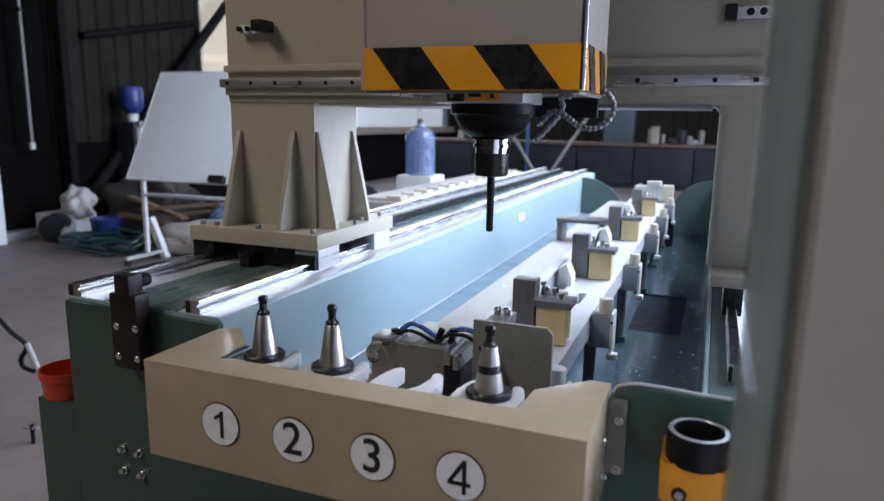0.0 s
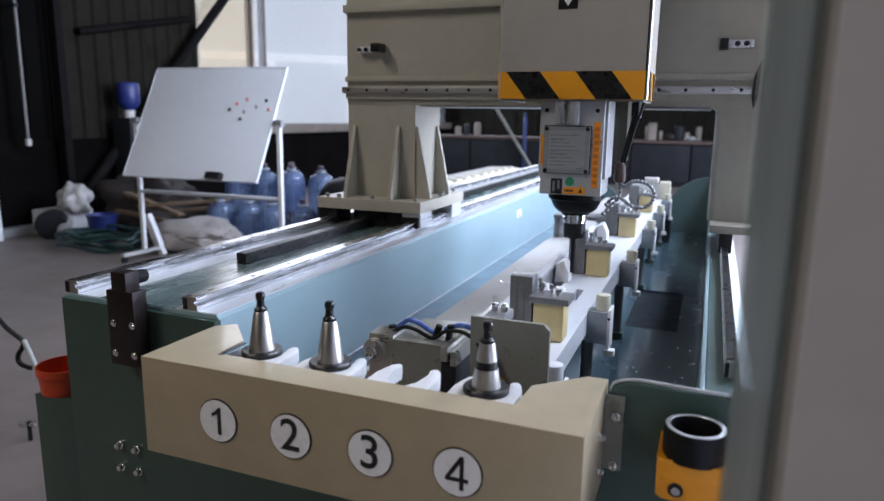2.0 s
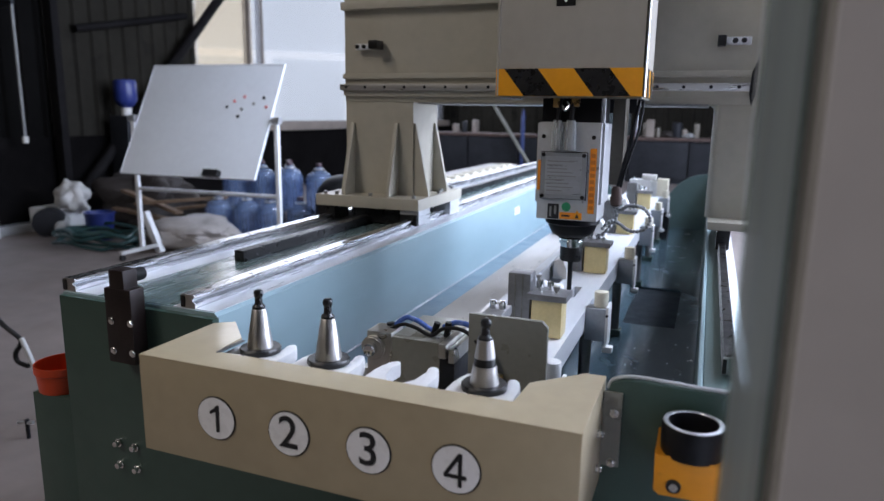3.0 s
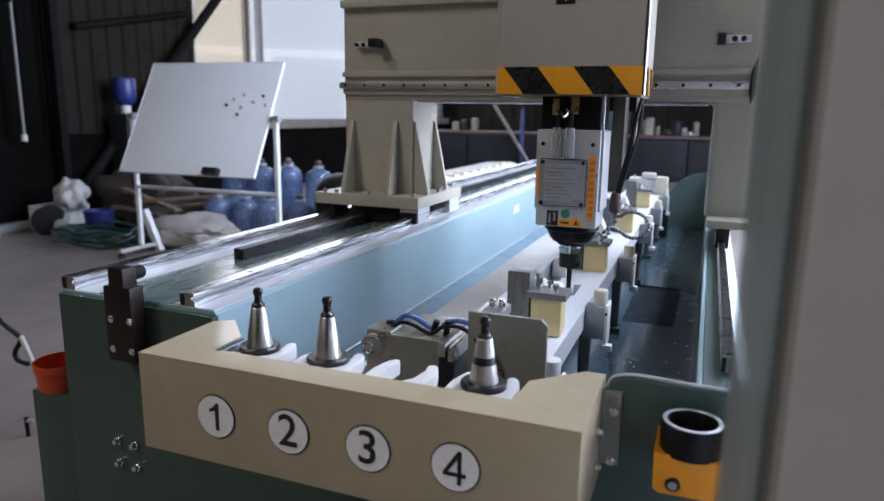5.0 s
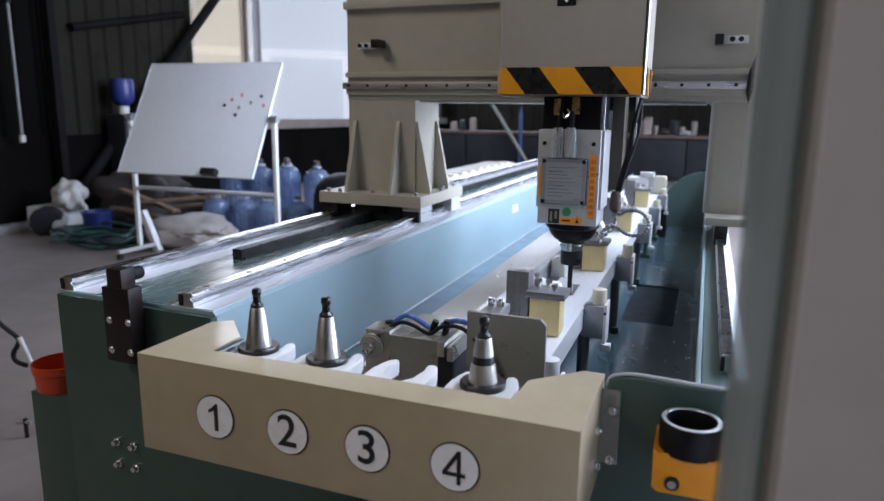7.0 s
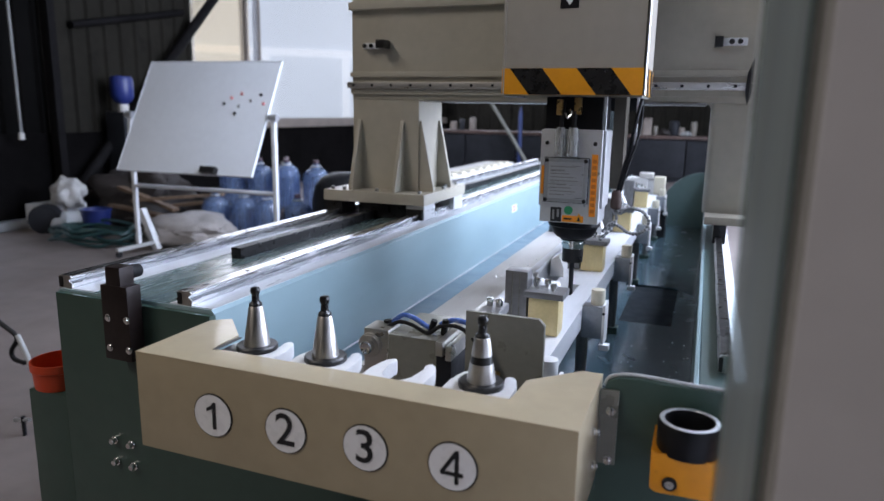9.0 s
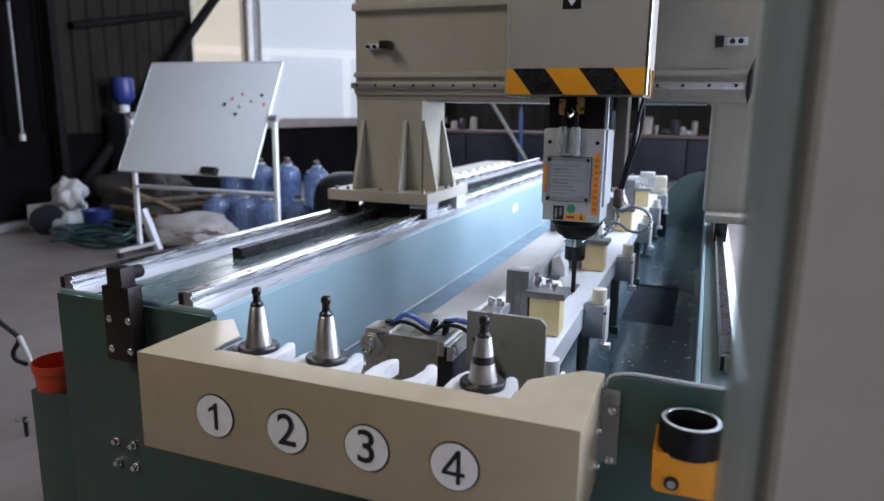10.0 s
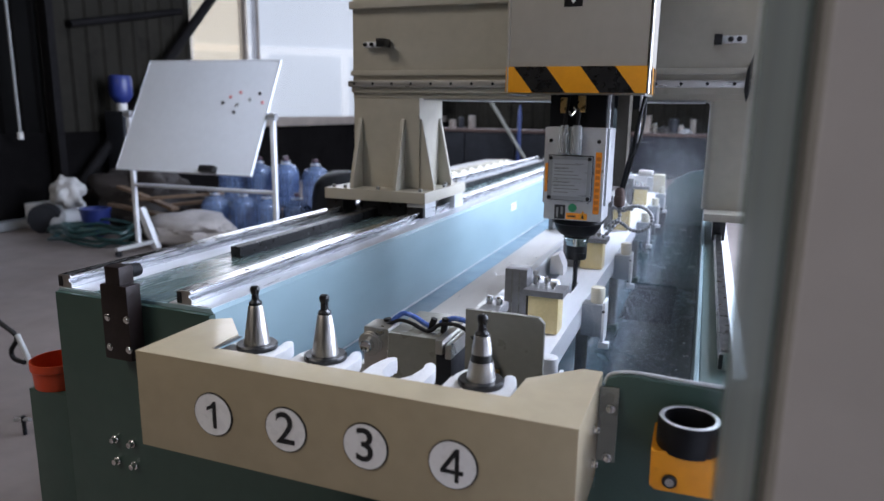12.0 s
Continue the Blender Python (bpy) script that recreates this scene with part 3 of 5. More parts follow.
# ---- tool magazine ----
def tool_rack():
    t = thing("tool_rack", (0.156, -0.01, 0.876), "beige sheet-metal tool rack with four numbered places", "tool rack")
    top = [(-0.113, -0.088), (0.425, -0.088), (0.425, 0.068), (0.402, 0.068), (0.348, 0.014), (0.346, -0.044), (-0.034, -0.044),
           (-0.036, 0.010), (-0.090, 0.066), (-0.113, 0.048)]
    part("top_plate", prism(top, "z", 0.9965, 1.0, bevel=0.0012), BEIGE, t)
    part("front_plate", B((-0.113, 0.425, -0.088, -0.0845, 0.876, 0.9985), bevel=0.0012), BEIGE, t)
    part("side_plate", B((0.4215, 0.425, -0.087, 0.068, 0.876, 0.9985), bevel=0.001), BEIGE, t)
    part("side_plate", B((-0.113, -0.1095, -0.087, 0.048, 0.876, 0.9985), bevel=0.001), BEIGE, t)
    part("inner_plate", B((-0.034, 0.346, -0.047, -0.044, 0.94, 0.9965)), BEIGE, t)
    part("fork_carrier", B((-0.08, 0.39, -0.080, -0.048, 0.955, 0.968), bevel=0.002), DARKSTEEL, t)
    part("slot", B((-0.032, -0.026, -0.046, 0.004, 0.9995, 1.0003)), BLACK, t)
    for i in range(4):
        x = 0.1 * i
        disc = part("number_disc", lathe([(0.0272, 0.0), (0.0272, -0.0010), (0.0266, -0.0013)], (x, -0.088, 0.937), 40, axis="y"), INK, t, "round white number plate with dark rim")
        part("disc_face", lathe([(0.0258, -0.0012), (0.0258, -0.0017)], (x, -0.088, 0.937), 40, axis="y"), LABEL, disc)
        if i == 3:
            part("numeral", prism([(x + 0.0028, 0.9185), (x + 0.0070, 0.9185), (x + 0.0070, 0.9555), (x + 0.0028, 0.9555)], "y", -0.0903, -0.0897), INK, disc)
            part("numeral_bar", prism([(x - 0.0128, 0.9275), (x + 0.0120, 0.9275), (x + 0.0120, 0.9316), (x - 0.0128, 0.9316)], "y", -0.0904, -0.0897), INK, disc)
            part("numeral_bar", prism([(x - 0.0128, 0.9316), (x - 0.0078, 0.9316), (x + 0.0040, 0.9490), (x + 0.0040, 0.9555), (x + 0.0028, 0.9555)], "y", -0.0902, -0.0897), INK, disc)
        elif i:
            text_mesh("numeral", str(i + 1), 0.0540, (x, -0.0900, 0.937), INK, disc)
        else:
            one = [(0.0002, 0.9205), (0.0050, 0.9205), (0.0050, 0.9540), (0.0018, 0.9540), (-0.0022, 0.9492), (-0.0078, 0.9460), (-0.0078, 0.9415), (0.0002, 0.9456)]
            part("numeral", prism(one, "y", -0.0903, -0.0897), INK, disc)
    bracket = part("mounting_bracket", B((0.4256, 0.4465, 0.046, 0.051, 0.901, 0.990), bevel=0.0012), OLIVE, t, "bare steel mounting bracket")
    for z in (0.966, 0.906):
        part("bolt", hexbolt((0.4385, 0.046, z), "-y", 0.0034, 0.005), CHROME, bracket)
        part("washer", lathe([(0.0052, 0.0), (0.0052, -0.0012), (0.004, -0.0014)], (0.4385, 0.046, z), 18, axis="y"), STEEL, bracket)
    for z in (0.955, 0.915):
        part("bolt", hexbolt((0.425, 0.010, z), "x", 0.0035, 0.008), CHROME, t)
    return t


def fork(x):
    """White spring fork that grips one tool holder."""
    t = thing("tool_fork", (x, 0, 0.972), "white nylon gripper fork of the tool rack", "tool fork", "tool forks")
    for s in (-1, 1):
        pts = [(0.004, -0.046), (0.036, -0.046), (0.0385, -0.020), (0.0385, 0.004), (0.0365, 0.020), (0.032, 0.034), (0.026, 0.040), (0.0205, 0.038),
               (0.0185, 0.032), (0.0205, 0.026), (0.0225, 0.018), (0.0235, 0.006), (0.0215, -0.010), (0.0155, -0.019), (0.006, -0.0235)]
        part("jaw", prism([(x + s * a, b) for a, b in pts], "z", 0.972, 0.9905, bevel=0.003), NYLON, t)
    part("root", B((x - 0.005, x + 0.005, -0.046, -0.026, 0.973, 0.989), bevel=0.001), NYLON, t)
    return t


def tool_holder(x, banded):
    label = "steel taper tool holder with black band and flange" if banded else "steel taper tool holder with black flange and stud"
    t = thing("tool_holder", (x, 0, 0.94), label, "tool holder", "tool holders")
    part("flange", lathe([(0.012, 0.935), (0.019, 0.940), (0.019, 0.978), (0.0205, 0.981), (0.0205, 0.989), (0.026, 0.991), (0.026, 0.996), (0.0245, 0.9975), (0.017, 0.9975)], (x, 0, 0), 36), BLACK, t)
    r = lambda z: 0.0165 - (z - 0.9975) * (0.0165 - 0.0088) / 0.0500
    if banded:
        part("taper", lathe([(r(0.9975), 0.9975), (r(1.0185), 1.0185)], (x, 0, 0), 36), TAPER, t)
        part("band", lathe([(r(1.0185) - 0.0006, 1.0185), (r(1.0275) - 0.0006, 1.0275)], (x, 0, 0), 36), BLACK, t)
        part("taper", lathe([(r(1.0275), 1.0275), (r(1.0475), 1.0475), (0.0078, 1.0485)], (x, 0, 0), 36), TAPER, t)
    else:
        part("taper", lathe([(r(0.9975), 0.9975), (r(1.0460), 1.0460), (0.0078, 1.0475)], (x, 0, 0), 36), TAPER, t)
    part("pull_stud", lathe([(0.0082, 1.0478), (0.0082, 1.0505), (0.0050, 1.0535), (0.0046, 1.0620), (0.0058, 1.0640), (0.0062, 1.0680), (0.0050, 1.0712), (0.0025, 1.0722)], (x, 0, 0), 24), BLACK, t)
    return t


# ---- clamps and work ----
def clamp_beam():
    t = thing("clamp_beam", (0.04, 0.3, 0.745), "grey aluminium beam that carries the work clamps", "clamp beam")
    part("body", prism([(-0.020, 0.72), (0.135, 0.72), (0.135, 0.852), (0.128, 0.858), (-0.015, 0.858), (-0.020, 0.853)], "y", 0.30, 3.2), DULL, t)
    part("top_strip", B((-0.017, 0.088, 0.30, 3.2, 0.858, 0.8605)), DULL, t, "dull milled top face")
    part("fence", B((0.150, 0.158, 0.585, 3.05, 0.735, 0.915), bevel=0.0015), ALU, t, "upright milled fence behind the jaws")
    part("fence_strip", B((0.140, 0.159, 0.580, 3.05, 0.915, 0.923), bevel=0.0015), WORK, t, "bright fence edge")
    part("slide_rail", prism([(0.098, 0.858), (0.124, 0.858), (0.124, 0.866), (0.119, 0.871), (0.124, 0.880), (0.098, 0.880), (0.103, 0.871), (0.098, 0.866)], "y", 0.34, 3.2), RAIL, t)


def work_profile():
    t = thing("aluminium_profile", (0.24, 1.7, 0.83), "long silver aluminium bar clamped for milling", "workpiece")
    slot = (0.232, 0.250)
    part("bar", B((0.190, 0.2915, 0.36, 0.838, 0.832, 0.880), (0.190, 0.2915, 0.945, 3.05, 0.832, 0.880), (0.190, slot[0], 0.838, 0.945, 0.832, 0.880),
                  (slot[1], 0.2915, 0.838, 0.945, 0.832, 0.880), (slot[0], slot[1], 0.838, 0.945, 0.832, 0.845)), WORK, t)
    # black sheet on the slot floor puts in the slot's shade
    part("slot_shade", B((slot[0], slot[1], 0.838, 0.945, 0.845, 0.8455)), BLACK, t, "floor of the milled slot, blackened for shade")


def chips():
    """Bright milling chips lying in the tray and on the clamp beam."""
    rnd = random.Random(21)
    bm = bmesh.new()
    spots = [(rnd.uniform(0.34, 0.52), rnd.uniform(0.10, 1.30), 0.6505) for _ in range(70)] + [(rnd.uniform(0.0, 0.09), rnd.uniform(0.32, 1.3), 0.8615) for _ in range(30)]
    for x, y, z in spots:
        s, a = rnd.uniform(0.0012, 0.0035), rnd.uniform(0, 6.28)
        c = Vector((x, y, z))
        u, v = Vector((math.cos(a), math.sin(a), 0)) * s, Vector((-math.sin(a), math.cos(a), 0.3)) * s * 0.5
        q = [bm.verts.new(c + p) for p in (-u - v, u - v, u + v, -u + v)] + [bm.verts.new(c + Vector((0, 0, s * 0.8)))]
        for i in range(4):
            bm.faces.new((q[i], q[(i + 1) % 4], q[4]))
        bm.faces.new((q[3], q[2], q[1], q[0]))
    solid("metal_chips", bm, ALU, "scattered bright aluminium chips in the tray", "chips", "stuff")


def clamp(y):
    t = thing("work_clamp", (0.24, y, 0.832), "grey steel work clamp with cream plastic jaw block", "clamp", "work clamps")
    part("jaw_plate", B((0.176, 0.220, y + 0.010, y + 0.050, 0.862, 0.998), bevel=0.003), CLAMPSTEEL, t)
    part("jaw_groove", B((0.190, 0.1915, y + 0.0085, y + 0.010, 0.866, 0.994), (0.204, 0.2055, y + 0.0085, y + 0.010, 0.866, 0.994)), OLIVE, t)
    part("cap", B((0.217, 0.292, y - 0.006, y + 0.056, 0.953, 0.965), bevel=0.002), CLAMPSTEEL, t)
    blk = part("jaw_block", B((0.225, 0.283, y, y + 0.050, 0.8815, 0.953), bevel=0.004), CREAM, t, "cream polyurethane jaw block")
    part("screw", lathe([(0.004, 0.965), (0.004, 0.978), (0.006, 0.9785), (0.006, 0.985), (0.003, 0.986)], (0.236, y + 0.026, 0), 14), CHROME, t)
    part("screw", lathe([(0.004, 0.965), (0.004, 0.972), (0.0065, 0.9725), (0.0065, 0.980), (0.003, 0.981)], (0.252, y + 0.040, 0), 14), CHROME, t)
    part("screw", lathe([(0.0035, 0.965), (0.0035, 0.984), (0.0055, 0.9845), (0.0055, 0.990), (0.003, 0.991)], (0.228, y + 0.044, 0), 14), STEEL, t)
    part("screw", lathe([(0.0035, 0.965), (0.0035, 0.970), (0.0060, 0.9705), (0.0060, 0.977), (0.003, 0.978)], (0.268, y + 0.020, 0), 14), STEEL, t)
    for kx, ky, kr, kh in ((0.228, 0.072, 0.012, 0.012), (0.256, 0.080, 0.014, 0.006)):
        part("knob", lathe([(kr * 0.7, 0.940), (kr, 0.944), (kr, 0.956 + kh), (kr * 0.8, 0.961 + kh), (kr * 0.3, 0.962 + kh)], (kx, y + ky, 0), 14), NYLON, t, "white nylon knob")
    part("knob_rail", B((0.216, 0.270, y + 0.056, y + 0.096, 0.880, 0.942), bevel=0.003), ALU, t)
    if y == 1.765:
        part("bridge_plate", B((-0.010, 0.176, y + 0.004, y + 0.120, 0.930, 0.944), bevel=0.003), CLAMPSTEEL, t, "wide grey bridge plate")
        part("bridge_leg", B((-0.008, 0.010, y + 0.010, y + 0.110, 0.8605, 0.930), bevel=0.002), CLAMPSTEEL, t)
    part("slide_bracket", prism([(0.164, 0.8805), (0.200, 0.8805), (0.200, 0.905), (0.186, 0.936), (0.166, 0.926)], "y", y - 0.100, y - 0.045, bevel=0.003), NYLON, t, "white nylon slide bracket")
    return t


def stop_unit(y, x=0.321, cap=None):
    t = thing("stop_unit", (x, y, 0.65), "grey pneumatic stop with pale plastic roller cap", "work stop", "work stops")
    part("body", B((x - 0.030, x + 0.014, y, y + 0.040, 0.812, 0.884), bevel=0.003), BLUEGREY, t)
    part("cap", cyl((x + 0.000, y + 0.022, 0.884), (x + 0.000, y + 0.022, 0.919), 0.0155, seg=20, bevel=0.003), cap or PADS, t, "pale roller cap")
    part("side_plate", B((x + 0.014, x + 0.020, y - 0.004, y + 0.049, 0.800, 0.890), (x + 0.010, x + 0.032, y - 0.008, y + 0.012, 0.790, 0.803), bevel=0.0015), WHITESTEEL, t, "white angle plate")
    part("plate_screw", cyl((x + 0.017, y - 0.004, 0.872), (x + 0.017, y - 0.007, 0.872), 0.003, seg=10), BLACK, t)
    part("cylinder", cyl((x - 0.030, y + 0.026, 0.665), (x - 0.030, y + 0.026, 0.812), 0.013, seg=18), CLAMPSTEEL, t)
    part("foot", B((x - 0.052, x - 0.010, y + 0.006, y + 0.047, 0.650, 0.668), bevel=0.002), GREEN, t)
    return t


def front_carriage():
    t = thing("front_stop_carriage", (0.2, 0.17, 0.72), "grey cylinder carriage with upright stop plate", "stop carriage")
    part("block", B((0.103, 0.183, 0.170, 0.290, 0.858, 0.972), bevel=0.002), OLIVE, t)
    part("side_lug", B((0.062, 0.1025, 0.172, 0.215, 0.900, 0.976), bevel=0.004), STEEL, t)
    knob = part("washer", lathe([(0.0185, 0.0), (0.0185, -0.004), (0.016, -0.005), (0.016, -0.007)], (0.074, 0.172, 0.951), 28, axis="y"), STEEL, t)
    part("bolt", lathe([(0.0095, -0.007), (0.0095, -0.017), (0.008, -0.019), (0.004, -0.017)], (0.074, 0.172, 0.951), 18, axis="y"), CHROME, knob)
    part("extrusion", B((0.185, 0.196, 0.150, 0.40, 0.957, 0.978), (0.198, 0.207, 0.155, 0.40, 0.950, 0.971), bevel=0.002), STEEL, t, "bright slotted aluminium guide")
    part("extrusion_core", B((0.184, 0.206, 0.158, 0.31, 0.86, 0.957)), DARKSTEEL, t)
    part("stop_plate", prism([(0.222, 0.86), (0.333, 0.86), (0.333, 1.014), (0.325, 1.022), (0.222, 1.022)], "y", 0.170, 0.178, bevel=0.0015), OLIVE, t, "upright grey steel stop plate")
    part("clamp_bar", B((0.232, 0.262, 0.190, 0.250, 1.003, 1.017), bevel=0.003), CLAMPSTEEL, t)
    part("support", B((0.07, 0.26, 0.19, 0.30, 0.745, 0.858)), DARKSTEEL, t)
    for x, z in ((0.240, 1.009), (0.254, 1.009)):
        part("screw", cyl((x, 0.225, z + 0.008), (x, 0.225, z + 0.020), 0.005, seg=12, bevel=0.001), CHROME, t)
    hose = thing("air_hoses", (0.18, 0.2, 0.975), "blue and black air hoses over the carriage", "air hose")
    part("hose", tube([(0.085, 0.21, 0.970), (0.105, 0.215, 0.988), (0.128, 0.205, 0.990), (0.150, 0.20, 0.982), (0.165, 0.20, 0.977)], 0.0037, 8), BLUETUBE, hose)
    part("hose", tube([(0.088, 0.195, 0.972), (0.108, 0.198, 0.983), (0.130, 0.195, 0.982), (0.158, 0.19, 0.975), (0.178, 0.19, 0.988), (0.208, 0.185, 0.991), (0.236, 0.17, 0.980), (0.250, 0.165, 0.958), (0.254, 0.165, 0.925)], 0.0029, 8), RUBBER, hose)
    part("hose", tube([(0.172, 0.205, 0.985), (0.195, 0.20, 0.996), (0.222, 0.195, 0.993), (0.246, 0.165, 0.982), (0.262, 0.158, 0.955), (0.258, 0.160, 0.930)], 0.0040, 8), BLUETUBE, hose)
    part("fitting", cyl((0.157, 0.20, 0.972), (0.164, 0.20, 0.992), 0.005, seg=12), RUBBER, hose)
    part("fitting", cyl((0.086, 0.208, 0.962), (0.084, 0.208, 0.980), 0.006, seg=12), RUBBER, hose)
    part("fitting", cyl((0.180, 0.196, 0.974), (0.183, 0.196, 0.996), 0.005, seg=12), RUBBER, hose)
    part("brass_elbow", B((0.262, 0.275, 0.160, 0.169, 0.925, 0.942), bevel=0.002), BRASS, hose)


def end_carriage():
    t = thing("end_stop_carriage", (0.24, 3.06, 0.72), "pale end carriage with cream blocks closing the clamp row", "stop carriage")
    part("block", B((0.125, 0.235, 3.08, 3.16, 0.858, 0.962), bevel=0.006), NYLON, t)
    part("upper_block", B((0.190, 0.262, 3.07, 3.13, 0.962, 0.990), bevel=0.006), PALE, t)
    part("jaw_block", B((0.268, 0.325, 3.06, 3.12, 0.880, 0.972), bevel=0.006), PADS, t)
    part("bracket", B((0.235, 0.268, 3.085, 3.15, 0.80, 0.955), bevel=0.003), ALU, t)
    part("base", B((0.10, 0.34, 3.07, 3.17, 0.65, 0.80)), DARKSTEEL, t)
    for x in (0.15, 0.20, 0.225):
        part("screw", cyl((x, 3.10, 0.962), (x, 3.10, 0.978), 0.007, seg=12, bevel=0.001), CHROME, t)


# ---- gantry ----
def gantry():
    t = thing("gantry", (0.0, 1.118, 0.983), "grey-beige portal gantry on two footed columns", "gantry")
    beam = part("cross_beam", B((-0.545, 0.72, 1.2, 1.46, 1.325, 1.90), bevel=0.004), GANTRYPAINT, t)
    part("beam_step", B((-0.547, 0.722, 1.188, 1.2, 1.392, 1.407), (-0.547, 0.722, 1.180, 1.2, 1.590, 1.612), bevel=0.003), GANTRYPAINT, beam)
    part("cross_rail", B((-0.552, 0.600, 1.178, 1.2, 1.3575, 1.3765), bevel=0.003), BEAMRAIL, beam, "bright steel cross rail")
    for i in range(18):
        x = -0.53 + i * 0.0645
        part("rail_screw", lathe([(0.0045, 0.0), (0.0045, -0.0008)], (x, 1.178, 1.367), 12, axis="y"), DARKSTEEL, beam)
    part("rail_seat", B((-0.545, 0.60, 1.19, 1.2, 1.341, 1.3575)), GANTRYPAINT, beam)
    part("bottom_flange", B((-0.30, 0.50, 1.196, 1.46, 1.3195, 1.3245)), CASTGREY, beam)
    for s, x0, x1, z0 in ((1, -0.545, -0.318, 1.045), (-1, 0.5140, 0.72, 1.037)):
        c = 0.004 if s > 0 else 0.017
        outline = [(x1, 1.203), (x1, 1.395), (x0, 1.395)] + [(x0 + c * (1 - math.cos(a)), 1.203 + c * (1 - math.sin(a))) for a in [i * math.pi / 12 for i in range(7)]]
        col = part("column", prism(outline, "z", z0, 1.325), GANTRYPAINT, t)
        if s > 0:
            for gx in (-0.520, -0.372):
                part("gusset", prism([(1.203, 1.045), (1.203, 1.262), (1.198, 1.262), (1.135, 1.060), (1.135, 1.045)], "x", gx - 0.006, gx + 0.006, bevel=0.001), GANTRYPAINT, col)
            for gy in (1.215, 1.372):
                part("gusset", prism([(-0.318, 1.045), (-0.270, 1.045), (-0.270, 1.058), (-0.312, 1.262), (-0.318, 1.262)], "y", gy - 0.006, gy + 0.006, bevel=0.001), GANTRYPAINT, col)
        else:
            arc = [(0.5140, 1.325), (0.5140, 1.309)] + [(0.4980 + 0.016 * math.cos(a), 1.309 + 0.016 * math.sin(a)) for a in [i * math.pi / 16 for i in range(1, 8)]] + [(0.4980, 1.325)]
            part("fillet", prism(arc, "y", 1.222, 1.393), GANTRYPAINT, col)
    left = part("foot_plate", B((-0.607, -0.262, 1.118, 1.487, 1.011, 1.045), bevel=0.003), GANTRYPAINT, t)
    part("foot_plate", B((0.522, 0.73, 1.118, 1.487, 1.017, 1.037), bevel=0.003), GANTRYPAINT, t)
    for x, y in ((-0.585, 1.14), (-0.545, 1.14), (-0.287, 1.14), (-0.287, 1.24), (-0.287, 1.36), (-0.287, 1.46), (-0.430, 1.14), (-0.270, 1.30)):
        part("foot_bolt", cyl((x, y, 1.045), (x, y, 1.0545), 0.0062, seg=14, bevel=0.001), CASTGREY, left)
    for y in (1.125, 1.385):
        part("bearing_block", B((-0.324, -0.264, y, y + 0.088, 0.967, 1.011), bevel=0.003), SEAT, t, "steel linear bearing block")
        part("bearing_block", B((-0.605, -0.545, y, y + 0.088, 0.967, 1.011), bevel=0.003), BLACK, t)
        part("bearing_block", B((0.546, 0.578, y, y + 0.088, 0.967, 1.017), bevel=0.003), BLACK, t)
    part("wiper", B((-0.320, -0.268, 1.116, 1.125, 0.968, 1.000)), BLACK, t)
    part("drive_guard", B((-0.50, -0.34, 1.15, 1.45, 0.964, 1.011), bevel=0.003), BLACK, t)
    # limit switches on the beam
    sw = part("limit_switch", B((-0.497, -0.438, 1.180, 1.196, 1.475, 1.492), bevel=0.002), WHITESTEEL, t)
    part("switch_head", B((-0.440, -0.412, 1.150, 1.196, 1.474, 1.499), bevel=0.004), BLACK, sw)
    for x in (-0.490, -0.468):
        part("screw", cyl((x, 1.180, 1.4835), (x, 1.174, 1.4835), 0.006, seg=14), BLACK, sw)
    sw2 = part("limit_switch", B((0.527, 0.585, 1.178, 1.196, 1.468, 1.486), bevel=0.002), WHITESTEEL, t)
    part("switch_head", B((0.508, 0.528, 1.165, 1.196, 1.464, 1.490), bevel=0.003), BLACK, sw2)
    for x in (0.548, 0.568):
        part("screw", lathe([(0.0065, 0.0), (0.0065, -0.002), (0.004, -0.002), (0.004, -0.001)], (x, 1.178, 1.477), 14, axis="y"), BLACK, sw2)
    for x in (0.548, 0.568):
        part("screw_ring", lathe([(0.0062, -0.0002), (0.0080, -0.0002), (0.0080, -0.0026), (0.0062, -0.0026), (0.0062, -0.0002)], (x, 1.178, 1.477), 18, axis="y", caps=False), CHROME, sw2)
    part("cable_clip", prism([(0.592, 1.40), (0.606, 1.44), (0.606, 1.35), (0.597, 1.32), (0.590, 1.35)], "y", 1.170, 1.176), BLACK, t)
    return t


def rack_strip():
    t = thing("gear_rack", (-0.44, 0.75, 0.959), "black steel gear rack between the rails", "gear rack")
    part("bar", B((-0.462, -0.436, 0.535, 3.9, 0.9602, 0.985), bevel=0.002), BLACK, t)


